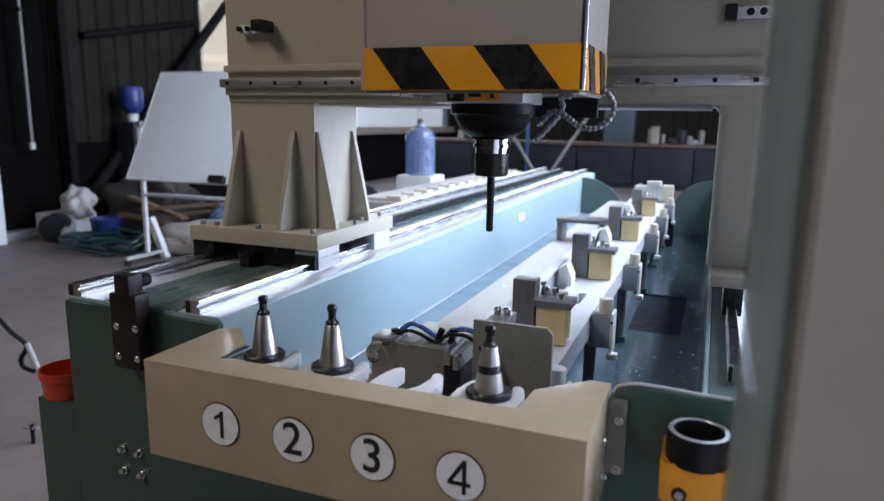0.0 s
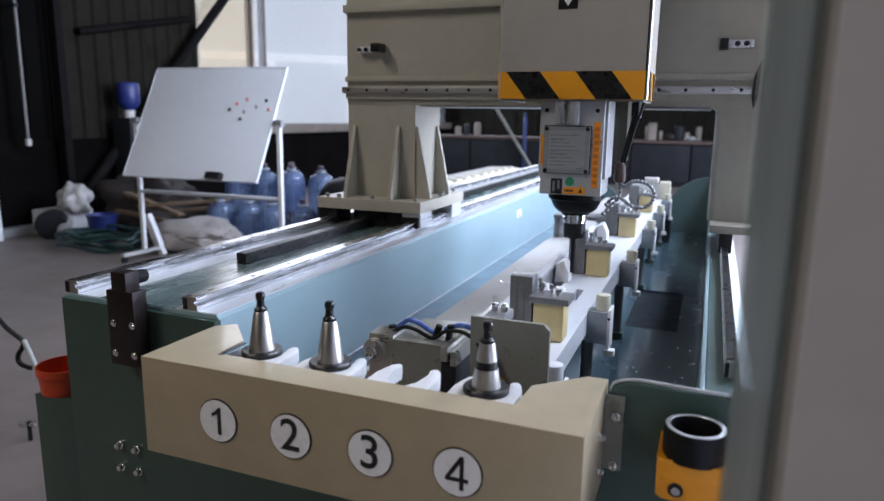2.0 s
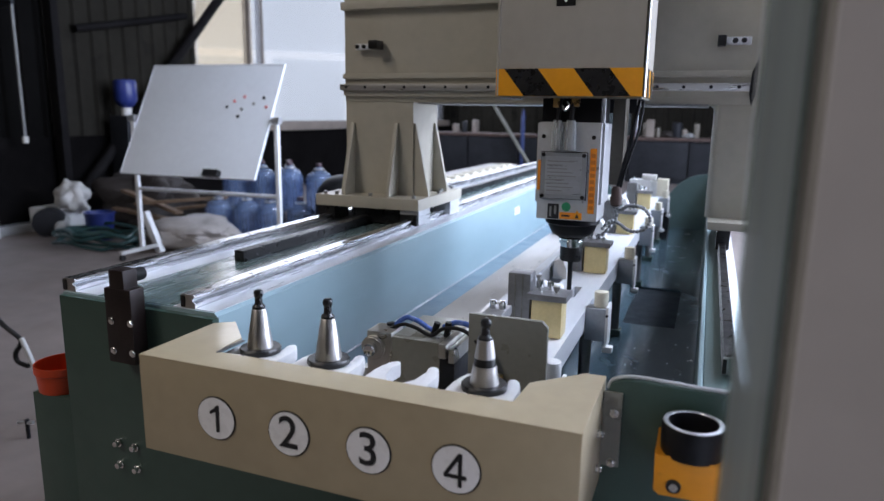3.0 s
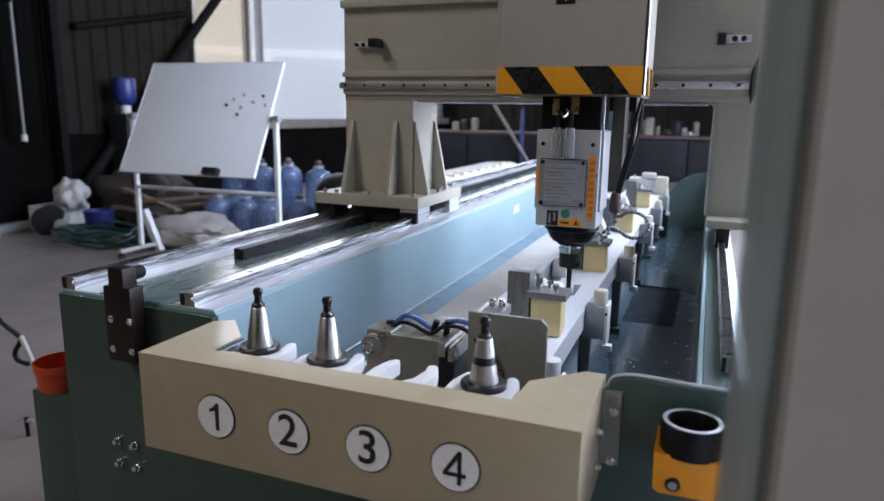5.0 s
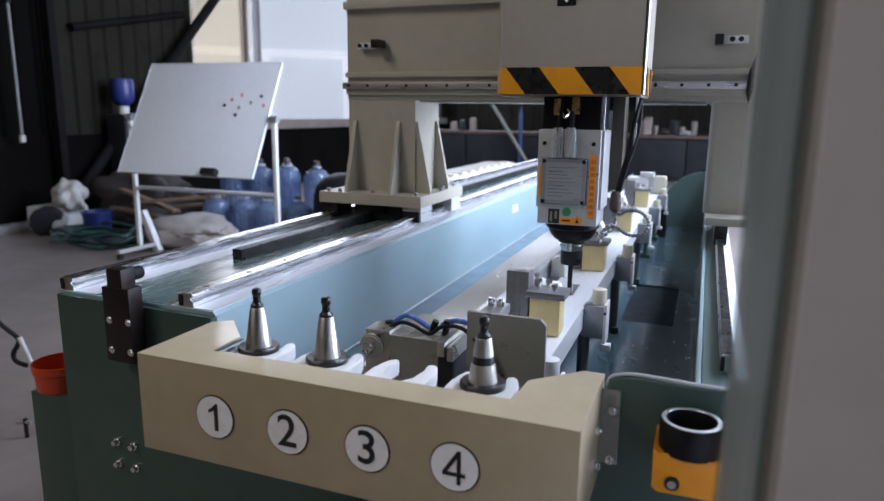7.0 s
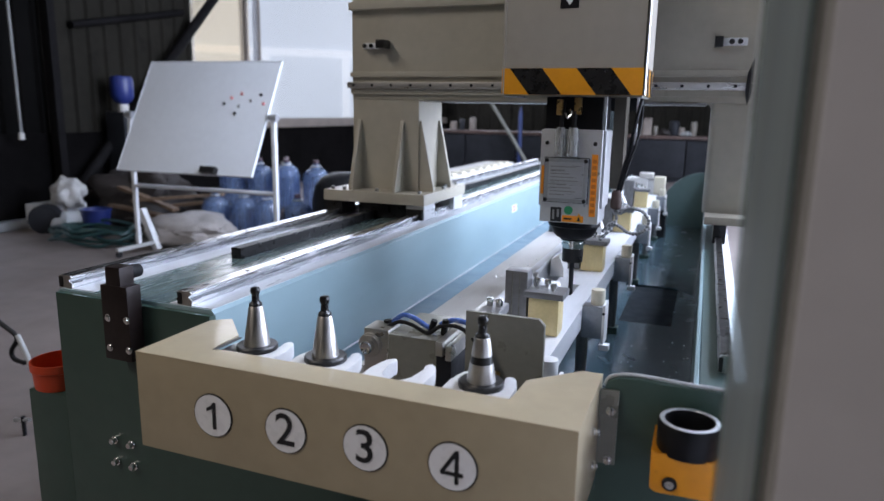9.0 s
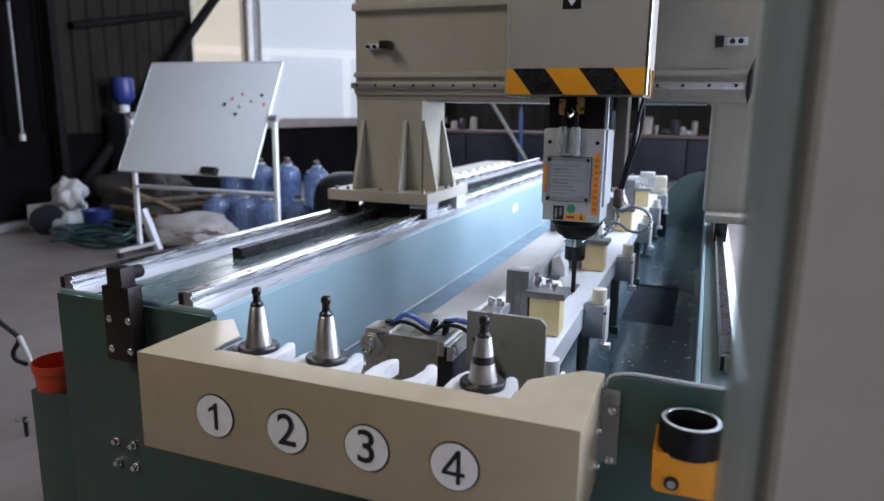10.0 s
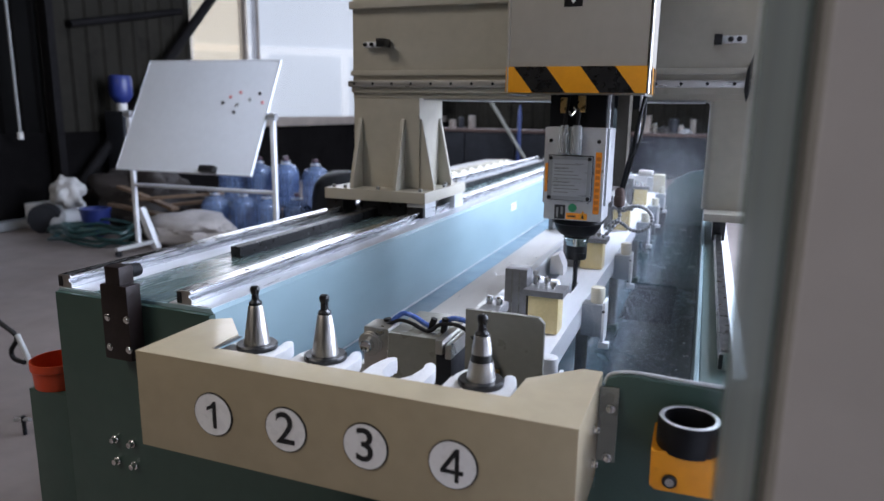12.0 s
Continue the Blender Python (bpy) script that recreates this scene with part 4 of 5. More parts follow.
def head():
    t = thing("head_cover", (0.229, 0.745, 1.33), "grey milling head cover with yellow and black warning band", "head cover")
    x0, x1, y0, y1, ys = 0.0775, 0.3815, 0.745, 1.165, 0.925
    part("front_panel", B((x0, x1, y0, y0 + 0.004, 1.385, 1.95), bevel=0.0015), GREY_BEIGE, t)
    part("side_panel", B((x0, x0 + 0.004, y0 + 0.004, ys, 1.331, 1.95)), GREY_BEIGE, t)
    part("side_panel", B((x1 - 0.004, x1, y0 + 0.004, ys, 1.331, 1.95)), GREY_BEIGE, t)
    part("corner_trim", cyl((x1 - 0.001, y0 + 0.002, 1.331), (x1 - 0.001, y0 + 0.002, 1.95), 0.0045, seg=12), CHROME, t, "bright polished corner trim")
    part("corner_trim", cyl((x0 + 0.003, y0 + 0.002, 1.331), (x0 + 0.003, y0 + 0.002, 1.95), 0.0045, seg=12), GREY_BEIGE, t)
    band = part("warning_band", B((x0 - 0.001, x1, y0 - 0.002, y0 + 0.004, 1.331, 1.3865), bevel=0.001), YELLOW, t, "yellow warning band")
    part("warning_band", B((x1 - 0.003, x1 + 0.0015, y0 + 0.005, ys, 1.331, 1.3865), bevel=0.0005), YELLOW, t, "yellow warning band")
    for a in (0.0945, 0.2405):
        part("stripe", prism([(a, 1.3865), (a + 0.072, 1.3865), (a + 0.116, 1.3312), (a + 0.044, 1.3312)], "y", y0 - 0.0032, y0 - 0.0018), STRIPE, band)
    for b in (0.765, 0.850):
        part("stripe", prism([(b, 1.3865), (b + 0.040, 1.3865), (b + 0.065, 1.3312), (b + 0.025, 1.3312)], "x", x1 + 0.0012, x1 + 0.003), STRIPE, band)
    part("back_plate", B((x0 + 0.02, x1 - 0.045, y1 - 0.02, y1, 1.30, 1.95)), DARKSTEEL, t)
    part("bottom_lip", B((x0 + 0.004, x1 - 0.004, y0 + 0.004, y0 + 0.012, 1.327, 1.335), (x0 + 0.004, x0 + 0.012, y0 + 0.012, ys, 1.327, 1.335),
                         (x1 - 0.012, x1 - 0.004, y0 + 0.012, ys, 1.327, 1.335)), STEEL, t)
    part("slide_plate", B((0.14, 0.335, 1.0, 1.14, 1.335, 1.95), bevel=0.003), RAMPAINT, t)
    sign = part("arrow_sign", B((0.199, 0.238, y0 - 0.0012, y0, 1.508, 1.552)), BLACK, t, "small black sign with white arrow")
    part("arrow", prism([(0.210, 1.526), (0.227, 1.526), (0.2185, 1.514)], "y", y0 - 0.0020, y0 - 0.0012), LABEL, sign)
    return t


AX, AY = 0.2365, 0.845


def spindle():
    t = thing("spindle_motor", (AX, AY, 0.88), "silver spindle motor with black nose, collet and end mill", "spindle")
    x0, x1, y0, y1 = 0.1685, 0.3005, 0.772, 0.880
    body = part("housing", B((x0, x1, y0, y1, 1.0490, 1.258), bevel=0.004), SILVER, t)
    part("side_rib", B((x0 - 0.006, x0, y0 + 0.010, y1, 1.085, 1.256), bevel=0.002), SILVER, body)
    part("side_rib", B((x1, x1 + 0.006, y0 + 0.010, y1, 1.085, 1.256), bevel=0.002), SILVER, body)
    part("upper_body", B((x0 + 0.004, x1 - 0.004, y0 + 0.006, y1 + 0.02, 1.258, 1.62)), BLACKPLASTIC, t, "black upper body with connectors")
    part("gasket", B((0.1752, 0.2758, y0 - 0.003, y0, 1.0947, 1.1963), bevel=0.0012), BLACK, body, "dark gasket round the cover plate")
    np_ = part("cover_plate", B((0.1768, 0.2742, y0 - 0.008, y0 - 0.003, 1.0963, 1.1947), bevel=0.002), COVER, t, "screwed cover plate with metal nameplate")
    part("nameplate", B((0.1865, 0.2645, y0 - 0.0088, y0 - 0.008, 1.1050, 1.1865)), PLATE, np_)
    for k in range(9):
        z = 1.1125 + k * 0.0078
        part("print_line", B((0.191, 0.224 + 0.034 * ((k * 5) % 7) / 7, y0 - 0.0092, y0 - 0.0087, z, z + 0.0024)), CASTGREY, np_)
    for x in (0.1822, 0.2688):
        for z in (1.1015, 1.1895):
            part("screw", cyl((x, y0 - 0.008, z), (x, y0 - 0.0115, z), 0.0044, seg=12), BLACK, np_)
    strip = part("warning_strip", B((0.2800, 0.2935, y0 - 0.0012, y0, 1.067, 1.2045)), ORANGE, t, "orange warning strip")
    for i in range(9):
        part("print_bar", B((0.2820, 0.2915, y0 - 0.0018, y0 - 0.0012, 1.075 + i * 0.0138, 1.0835 + i * 0.0138)), mat_rust(), strip)
    part("side_tag", B((0.1688, 0.1748, y0 - 0.0012, y0, 1.1125, 1.177)), ORANGE, t)
    dark = part("dark_tag", B((0.194, 0.2185, y0 - 0.0014, y0, 1.0515, 1.084)), INK, t, "small dark tag with pale print")
    part("print_bar", B((0.198, 0.203, y0 - 0.0019, y0 - 0.0014, 1.056, 1.078), (0.2085, 0.2135, y0 - 0.0019, y0 - 0.0014, 1.062, 1.080)), CASTGREY, dark)
    part("round_tag", lathe([(0.0098, 0.0), (0.0098, -0.0014)], (0.2345, y0, 1.0785), 24, axis="y"), GREENINK, t, "round green tag")
    tag = part("orange_tag", B((0.2205, 0.2685, y0 - 0.0010, y0, 1.0520, 1.0665)), ORANGE, t)
    part("print_bar", B((0.2250, 0.2430, y0 - 0.0016, y0 - 0.0010, 1.0572, 1.0612)), INK, tag)
    part("warning_triangle", prism([(0.2480, 1.0525), (0.2690, 1.0525), (0.2585, 1.0735)], "y", y0 - 0.0018, y0 - 0.0010), YELLOW, tag)
    part("triangle_print", prism([(0.2545, 1.0555), (0.2625, 1.0555), (0.2585, 1.0655)], "y", y0 - 0.0023, y0 - 0.0018), INK, tag)
    for x in (0.179, 0.2855):
        part("dowel", cyl((x, y0, 1.2275), (x, y0 - 0.002, 1.2275), 0.0045, seg=14), BLACK, body)
    for x in (0.2095, 0.2375):
        con = part("connector", lathe([(0.008, 1.202), (0.011, 1.204), (0.011, 1.212), (0.009, 1.214), (0.009, 1.228), (0.0105, 1.230), (0.0105, 1.240), (0.0075, 1.243), (0.0075, 1.256)], (x, y0 - 0.008, 0), 10), CHROME, t, "metal plug connector")
        part("sleeve", lathe([(0.012, 1.199), (0.0135, 1.202), (0.0125, 1.232), (0.0135, 1.238), (0.010, 1.262)], (x, y0 - 0.010, 0), 12), SLEEVE, con)
        part("cable", tube([(x, y0 - 0.006, 1.255), (x + 0.001, y0 - 0.007, 1.28), (x + 0.003, y0 - 0.002, 1.31), (x + 0.004, y0 + 0.02, 1.345)], 0.0048, 8), RUBBER, con)
    part("brass_valve", B((0.198, 0.212, y0 - 0.012, y0 + 0.006, 1.288, 1.322), bevel=0.003), BRASS, t)
    part("brass_valve", B((0.236, 0.252, y0 - 0.010, y0 + 0.006, 1.290, 1.326), bevel=0.003), BRASS, t)
    part("valve_ring", tube([(0.218, y0 - 0.012, 1.292), (0.224, y0 - 0.014, 1.283), (0.232, y0 - 0.012, 1.292), (0.227, y0 - 0.010, 1.300)], 0.0028, 8), CHROME, t)
    part("nose_flange", lathe([(0.056, 1.0500), (0.0610, 1.0490), (0.0610, 1.036), (0.056, 1.033), (0.053, 1.025), (0.047, 1.014), (0.040, 1.007), (0.033, 1.004), (0.0305, 1.003), (0.0305, 1.000)], (AX, AY, 0), 36), BLACKPLASTIC, t, "black spindle nose")
    part("nose_ring", lathe([(0.0275, 1.003), (0.0275, 0.998), (0.0250, 0.9975), (0.0250, 0.994), (0.0275, 0.9935), (0.0275, 0.988), (0.0245, 0.9875), (0.0245, 0.980)], (AX, AY, 0), 32), CHROME, t, "polished nose rings")
    part("collet_nut", lathe([(0.0225, 0.981), (0.0250, 0.979), (0.0250, 0.953), (0.0235, 0.947), (0.011, 0.9455)], (AX, AY, 0), 18), BLACK, t)
    part("end_mill", lathe([(0.0058, 0.947), (0.0058, 0.915), (0.0054, 0.912), (0.0054, 0.866), (0.004, 0.864)], (AX, AY, 0), 16), DARKSTEEL, t)
    part("ram", B((0.300, 0.328, 0.935, 0.999, 1.115, 1.60), bevel=0.003), RAMPAINT, t, "grey-beige slide ram")
    # white rod paints the upright highlight beside the upper body
    part("rib_highlight", B((x1 - 0.004, x1 + 0.002, y0 + 0.020, y0 + 0.030, 1.256, 1.60), bevel=0.001), WHITESTEEL, t, "white rod for the highlight on the rib")
    part("ram_edge", B((0.347, 0.352, 0.975, 0.985, 1.215, 1.60), bevel=0.001), WHITESTEEL, t)
    part("coolant_line", tube([(0.372, 0.955, 1.36), (0.362, 0.92, 1.319), (0.353, 0.90, 1.26), (0.345, 0.90, 1.21), (0.336, 0.90, 1.169), (0.325, 0.90, 1.113)], 0.0046, 8), RUBBER, t, "black coolant hose")
    part("air_line", tube([(0.356, 0.955, 1.36), (0.366, 0.92, 1.30), (0.362, 0.90, 1.24), (0.346, 0.90, 1.18), (0.331, 0.90, 1.113)], 0.0030, 8), RUBBER, t)
    part("valve_body", lathe([(0.008, 1.070), (0.013, 1.074), (0.014, 1.090), (0.012, 1.096), (0.012, 1.108), (0.008, 1.116)], (0.323, 0.90, 0.0), 12), LEDGE, t, "rusty coolant valve")
    loop = [(0.323, 0.90, 1.073), (0.334, 0.895, 1.062), (0.350, 0.89, 1.073), (0.369, 0.885, 1.076), (0.390, 0.885, 1.068), (0.402, 0.885, 1.049), (0.394, 0.885, 1.027), (0.373, 0.885, 1.017),
            (0.352, 0.88, 1.022), (0.337, 0.875, 1.034), (0.318, 0.87, 1.040), (0.300, 0.86, 1.020)]
    part("nozzle_hose", tube(loop, 0.0041, 10, steps=6, beads=0.25), BEADS, t, "jointed metal coolant nozzle hose")
    loop2 = [(0.319, 0.90, 1.073), (0.326, 0.90, 1.045), (0.312, 0.885, 1.020), (0.293, 0.87, 0.998)]
    part("nozzle_hose", tube(loop2, 0.0041, 10, steps=6, beads=0.25), BEADS, t)
    return t


RUST = []


def mat_rust():
    if not RUST:
        RUST.append(mat("rust_red_print", (0.56, 0.17, 0.02), 0.45, vary=0.08, scale=40, bump=0.0))
    return RUST[0]


# ---- near the camera ----
def lamp_post():
    t = thing("sensor_bracket", (0.53, 0.0, 0.70), "yellow bracket holding a black round socket", "bracket")
    part("bracket", prism([(0.494, 0.911), (0.64, 0.914), (0.64, 0.953), (0.50, 0.953), (0.487, 0.957), (0.488, 0.915)], "y", -0.012, 0.0525, bevel=0.003), BRACKETPAINT, t, "yellow painted sheet bracket")
    part("socket", lathe([(0.0300, 0.953), (0.0310, 0.956), (0.0310, 0.982), (0.0300, 0.9855), (0.0245, 0.9855), (0.0235, 0.982), (0.0230, 0.956), (0.0, 0.955)], (0.5215, 0.012, 0), 44), BLACKPLASTIC, t, "black round socket")
    # aluminium ring stands in for the sky reflected in the glossy rim
    part("socket_rim_sheen", lathe([(0.0247, 0.9853), (0.0298, 0.9853), (0.0294, 0.9862), (0.0252, 0.9862), (0.0247, 0.9853)], (0.5215, 0.012, 0), 44, caps=False), ALU, t, "bright ring for the sky reflected in the rim")
    bolt = part("bolt", lathe([(0.0075, 0.0), (0.0075, -0.002)], (0.5075, -0.012, 0.924), 20, axis="y"), BLACK, t)
    part("bolt_head", lathe([(0.0045, -0.002), (0.0045, -0.004), (0.002, -0.004)], (0.5075, -0.012, 0.924), 16, axis="y"), CHROME, bolt)


def guard_door():
    t = thing("guard_door", (0.75, -0.3, 0.0), "warm grey guard door with a clear plastic edge strip", "door")
    part("frame", B((0.5640, 1.25, -0.305, -0.285, 0.35, 2.3), bevel=0.002), GREYFRAME, t)
    part("seal", B((0.5605, 0.5640, -0.302, -0.290, 0.35, 2.3), bevel=0.001), DARKSEAL, t, "dark rubber seal")
    # fading strip added to soften the seal's edge like lens blur
    part("soft_lip", B((0.5530, 0.5605, -0.3005, -0.2995, 0.35, 2.3)), feathered("blurred_seal_lip", (0.24, 0.235, 0.22), -0.1970, -0.1895, 0.0, 0.95), t)
    part("clear_strip", B((0.5395, 0.5610, -0.299, -0.297, 0.35, 2.3)), ACRYLIC, t, "hazy clear plastic strip")
    # white haze paints the edge's highlight, which stops at z 1.236
    part("cut_edge", B((0.5317, 0.5325, -0.299, -0.2975, 1.236, 2.3)), clear("cut_edge_highlight", (0.95, 0.97, 0.97), 0.2, 0.75, (0.88, 0.90, 0.90)), t, "cut edge of the plastic with a painted highlight")
    # haze fades in here too, to soften the strip's near edge
    part("clear_edge", B((0.5325, 0.5395, -0.299, -0.2975, 0.35, 2.3)), feathered("clear_door_plastic_edge", (0.37, 0.42, 0.425), -0.2175, -0.2140, 0.0, 0.70), t)
    # unseen panel, added to keep gate light off the head's side
    part("side_panel", B((0.93, 0.95, -0.284, 0.66, 1.33, 2.3), bevel=0.002), GREYFRAME, t, "unseen panel added to shade the head")
    part("lower_rail", B((0.5665, 1.25, -0.32, -0.27, 0.0, 0.35)), GREYFRAME, t)


# ---- left of the machine ----
def cup():
    t = thing("plastic_cup", (-0.6395, 0.225, 0.749), "orange-red plastic pot beside the bed", "pot")
    part("pot", lathe([(0.046, 0.7495), (0.0490, 0.785), (0.0520, 0.787), (0.0520, 0.802), (0.0490, 0.802), (0.045, 0.755), (0.0, 0.754)], (-0.6395, 0.225, 0), 36), RED, t)


def floor_hose():
    t = thing("floor_cable", (-2.1, 1.2, 0.0), "dark cable hanging into a pale conduit stub", "cable")
    part("cable", tube([(-2.6, 1.35, 0.42), (-2.35, 1.25, 0.42), (-2.2, 1.2, 0.385), (-2.11, 1.2, 0.335), (-2.15, 1.2, 0.27), (-2.14, 1.2, 0.235), (-2.08, 1.2, 0.225)], 0.010, 8), RUBBER, t)
    part("conduit", cyl((-2.105, 1.2, 0.345), (-1.93, 1.2, 0.0), 0.011, seg=16), WHITEPIPE, t, "pale plastic conduit")
    v = thing("floor_tap", (-1.918, 1.05, 0.0), "small grey tap on a thin dark pipe", "tap")
    part("pipe", cyl((-1.918, 1.05, 0.0), (-1.918, 1.05, 0.080), 0.008, seg=12), DARKSTEEL, v)
    part("lever", cyl((-1.968, 1.05, 0.056), (-1.883, 1.05, 0.072), 0.007, seg=10), ALU, v)


def whiteboard():
    c = Vector((-3.43, 3.915, 1.217))
    t = thing("whiteboard", (c.x, c.y, 0.0), "tilted white enamel board on a wheeled tube stand", "whiteboard")
    w, h, tilt, yaw = 1.306, 1.004, radians(28.4), radians(2.2)
    m = Matrix.Translation(c) @ Matrix.Rotation(yaw, 4, "Z") @ Matrix.Rotation(-tilt, 4, "X")

    def placed(bm):
        bmesh.ops.transform(bm, matrix=m, verts=bm.verts)
        return bm

    part("board", placed(B((-w / 2, w / 2, -0.006, 0.012, -h / 2, h / 2), bevel=0.004)), BOARD, t)
    part("frame", placed(B((-w / 2 - 0.006, w / 2 + 0.006, -0.009, 0.016, h / 2, h / 2 + 0.014), (-w / 2 - 0.006, w / 2 + 0.006, -0.009, 0.016, -h / 2 - 0.014, -h / 2),
                           (-w / 2 - 0.006, -w / 2, -0.009, 0.016, -h / 2, h / 2), (w / 2, w / 2 + 0.006, -0.009, 0.016, -h / 2, h / 2), bevel=0.003)), BOARD, t, "white painted frame")
    marks = [(0.22, 0.114), (0.349, 0.029), (0.279, 0.167), (0.365, 0.209), (0.469, 0.143), (0.549, 0.2), (0.593, 0.118), (0.365, 0.095)]
    cols = [INK, INK, REDINK, REDINK, CASTGREY, INK, REDINK, CASTGREY]
    for (x, z), k in zip(marks, cols):
        part("magnet", placed(cyl((x, -0.006, z), (x, -0.016, z), 0.013, seg=14)), k, t)
    part("pen_box", placed(B((0.20, 0.34, -0.06, -0.006, -h / 2 - 0.015, -h / 2 + 0.04), bevel=0.006)), BLACK, t)
    ex = Vector((math.cos(yaw), math.sin(yaw), 0))
    for s in (-1, 1):
        x, y, _ = c + ex * (s * 0.715 if s > 0 else -0.715)
        part("upright", B((x - 0.017, x + 0.017, y - 0.017, y + 0.017, 0.09, 1.22), bevel=0.004), WHITESTEEL, t)
        part("foot", B((x - 0.017, x + 0.017, y - 0.25, y + 0.25, 0.055, 0.086), bevel=0.004), WHITEPIPE, t)
        for yy in (y - 0.23, y + 0.23):
            part("castor", cyl((x - 0.012, yy, 0.028), (x + 0.012, yy, 0.028), 0.028, seg=14), BLACK, t)
        part("pivot", cyl((x - 0.035, y, 1.217), (x + 0.035, y, 1.217), 0.03, seg=16), ALU, t)
    a, b = c - ex * 0.715, c + ex * 0.715
    part("cross_bar", cyl((a.x, a.y, 0.61), (b.x, b.y, 0.61), 0.017, seg=12), WHITESTEEL, t)


def water_bottle(x, y, z=0.0, lean=0.0):
    t = thing("water_bottle", (x, y, z), "large empty blue water cooler bottle", "water bottle", "water bottles")
    prof = [(0.12, 0.0), (0.135, 0.02), (0.135, 0.10), (0.128, 0.115), (0.135, 0.13), (0.135, 0.22), (0.128, 0.235), (0.135, 0.25), (0.135, 0.34), (0.11, 0.39), (0.04, 0.43), (0.028, 0.44), (0.028, 0.475)]
    part("shell", lathe(prof, (x, y, z), 24), BOTTLE, t)
    part("carry_ring", lathe([(0.031, 0.436), (0.050, 0.440), (0.050, 0.450), (0.031, 0.452)], (x, y, z), 18), WHITEPIPE, t, "pale neck ring")
    part("lid", cyl((x, y, z + 0.470), (x, y, z + 0.50), 0.031, seg=16), DARKCAP, t)
    if lean:
        t.matrix_basis = Matrix.Translation((x, y, z + 0.135)) @ Matrix.Rotation(lean, 4, "Y")
    return t


def lump(name, at, size, material, label, category, seed, sag=0.3):
    """A slumped sack or bag: a rounded body, folded by two scales of noise."""
    bm = bmesh.new()
    bmesh.ops.create_icosphere(bm, subdivisions=4, radius=1.0)
    for v in bm.verts:
        p = v.co.copy()
        k = 1 + sag * noise.noise(p * 1.6 + Vector((seed, 0, 0))) + 0.10 * noise.noise(p * 5 + Vector((0, seed, 0)))
        v.co = Vector((p.x * k * size[0] + at[0], p.y * k * size[1] + at[1], max(0.0, (p.z * k * 0.5 + 0.42)) * size[2] * 2 * 0.55 + at[2]))
    return solid(name, bm, material, label, category)


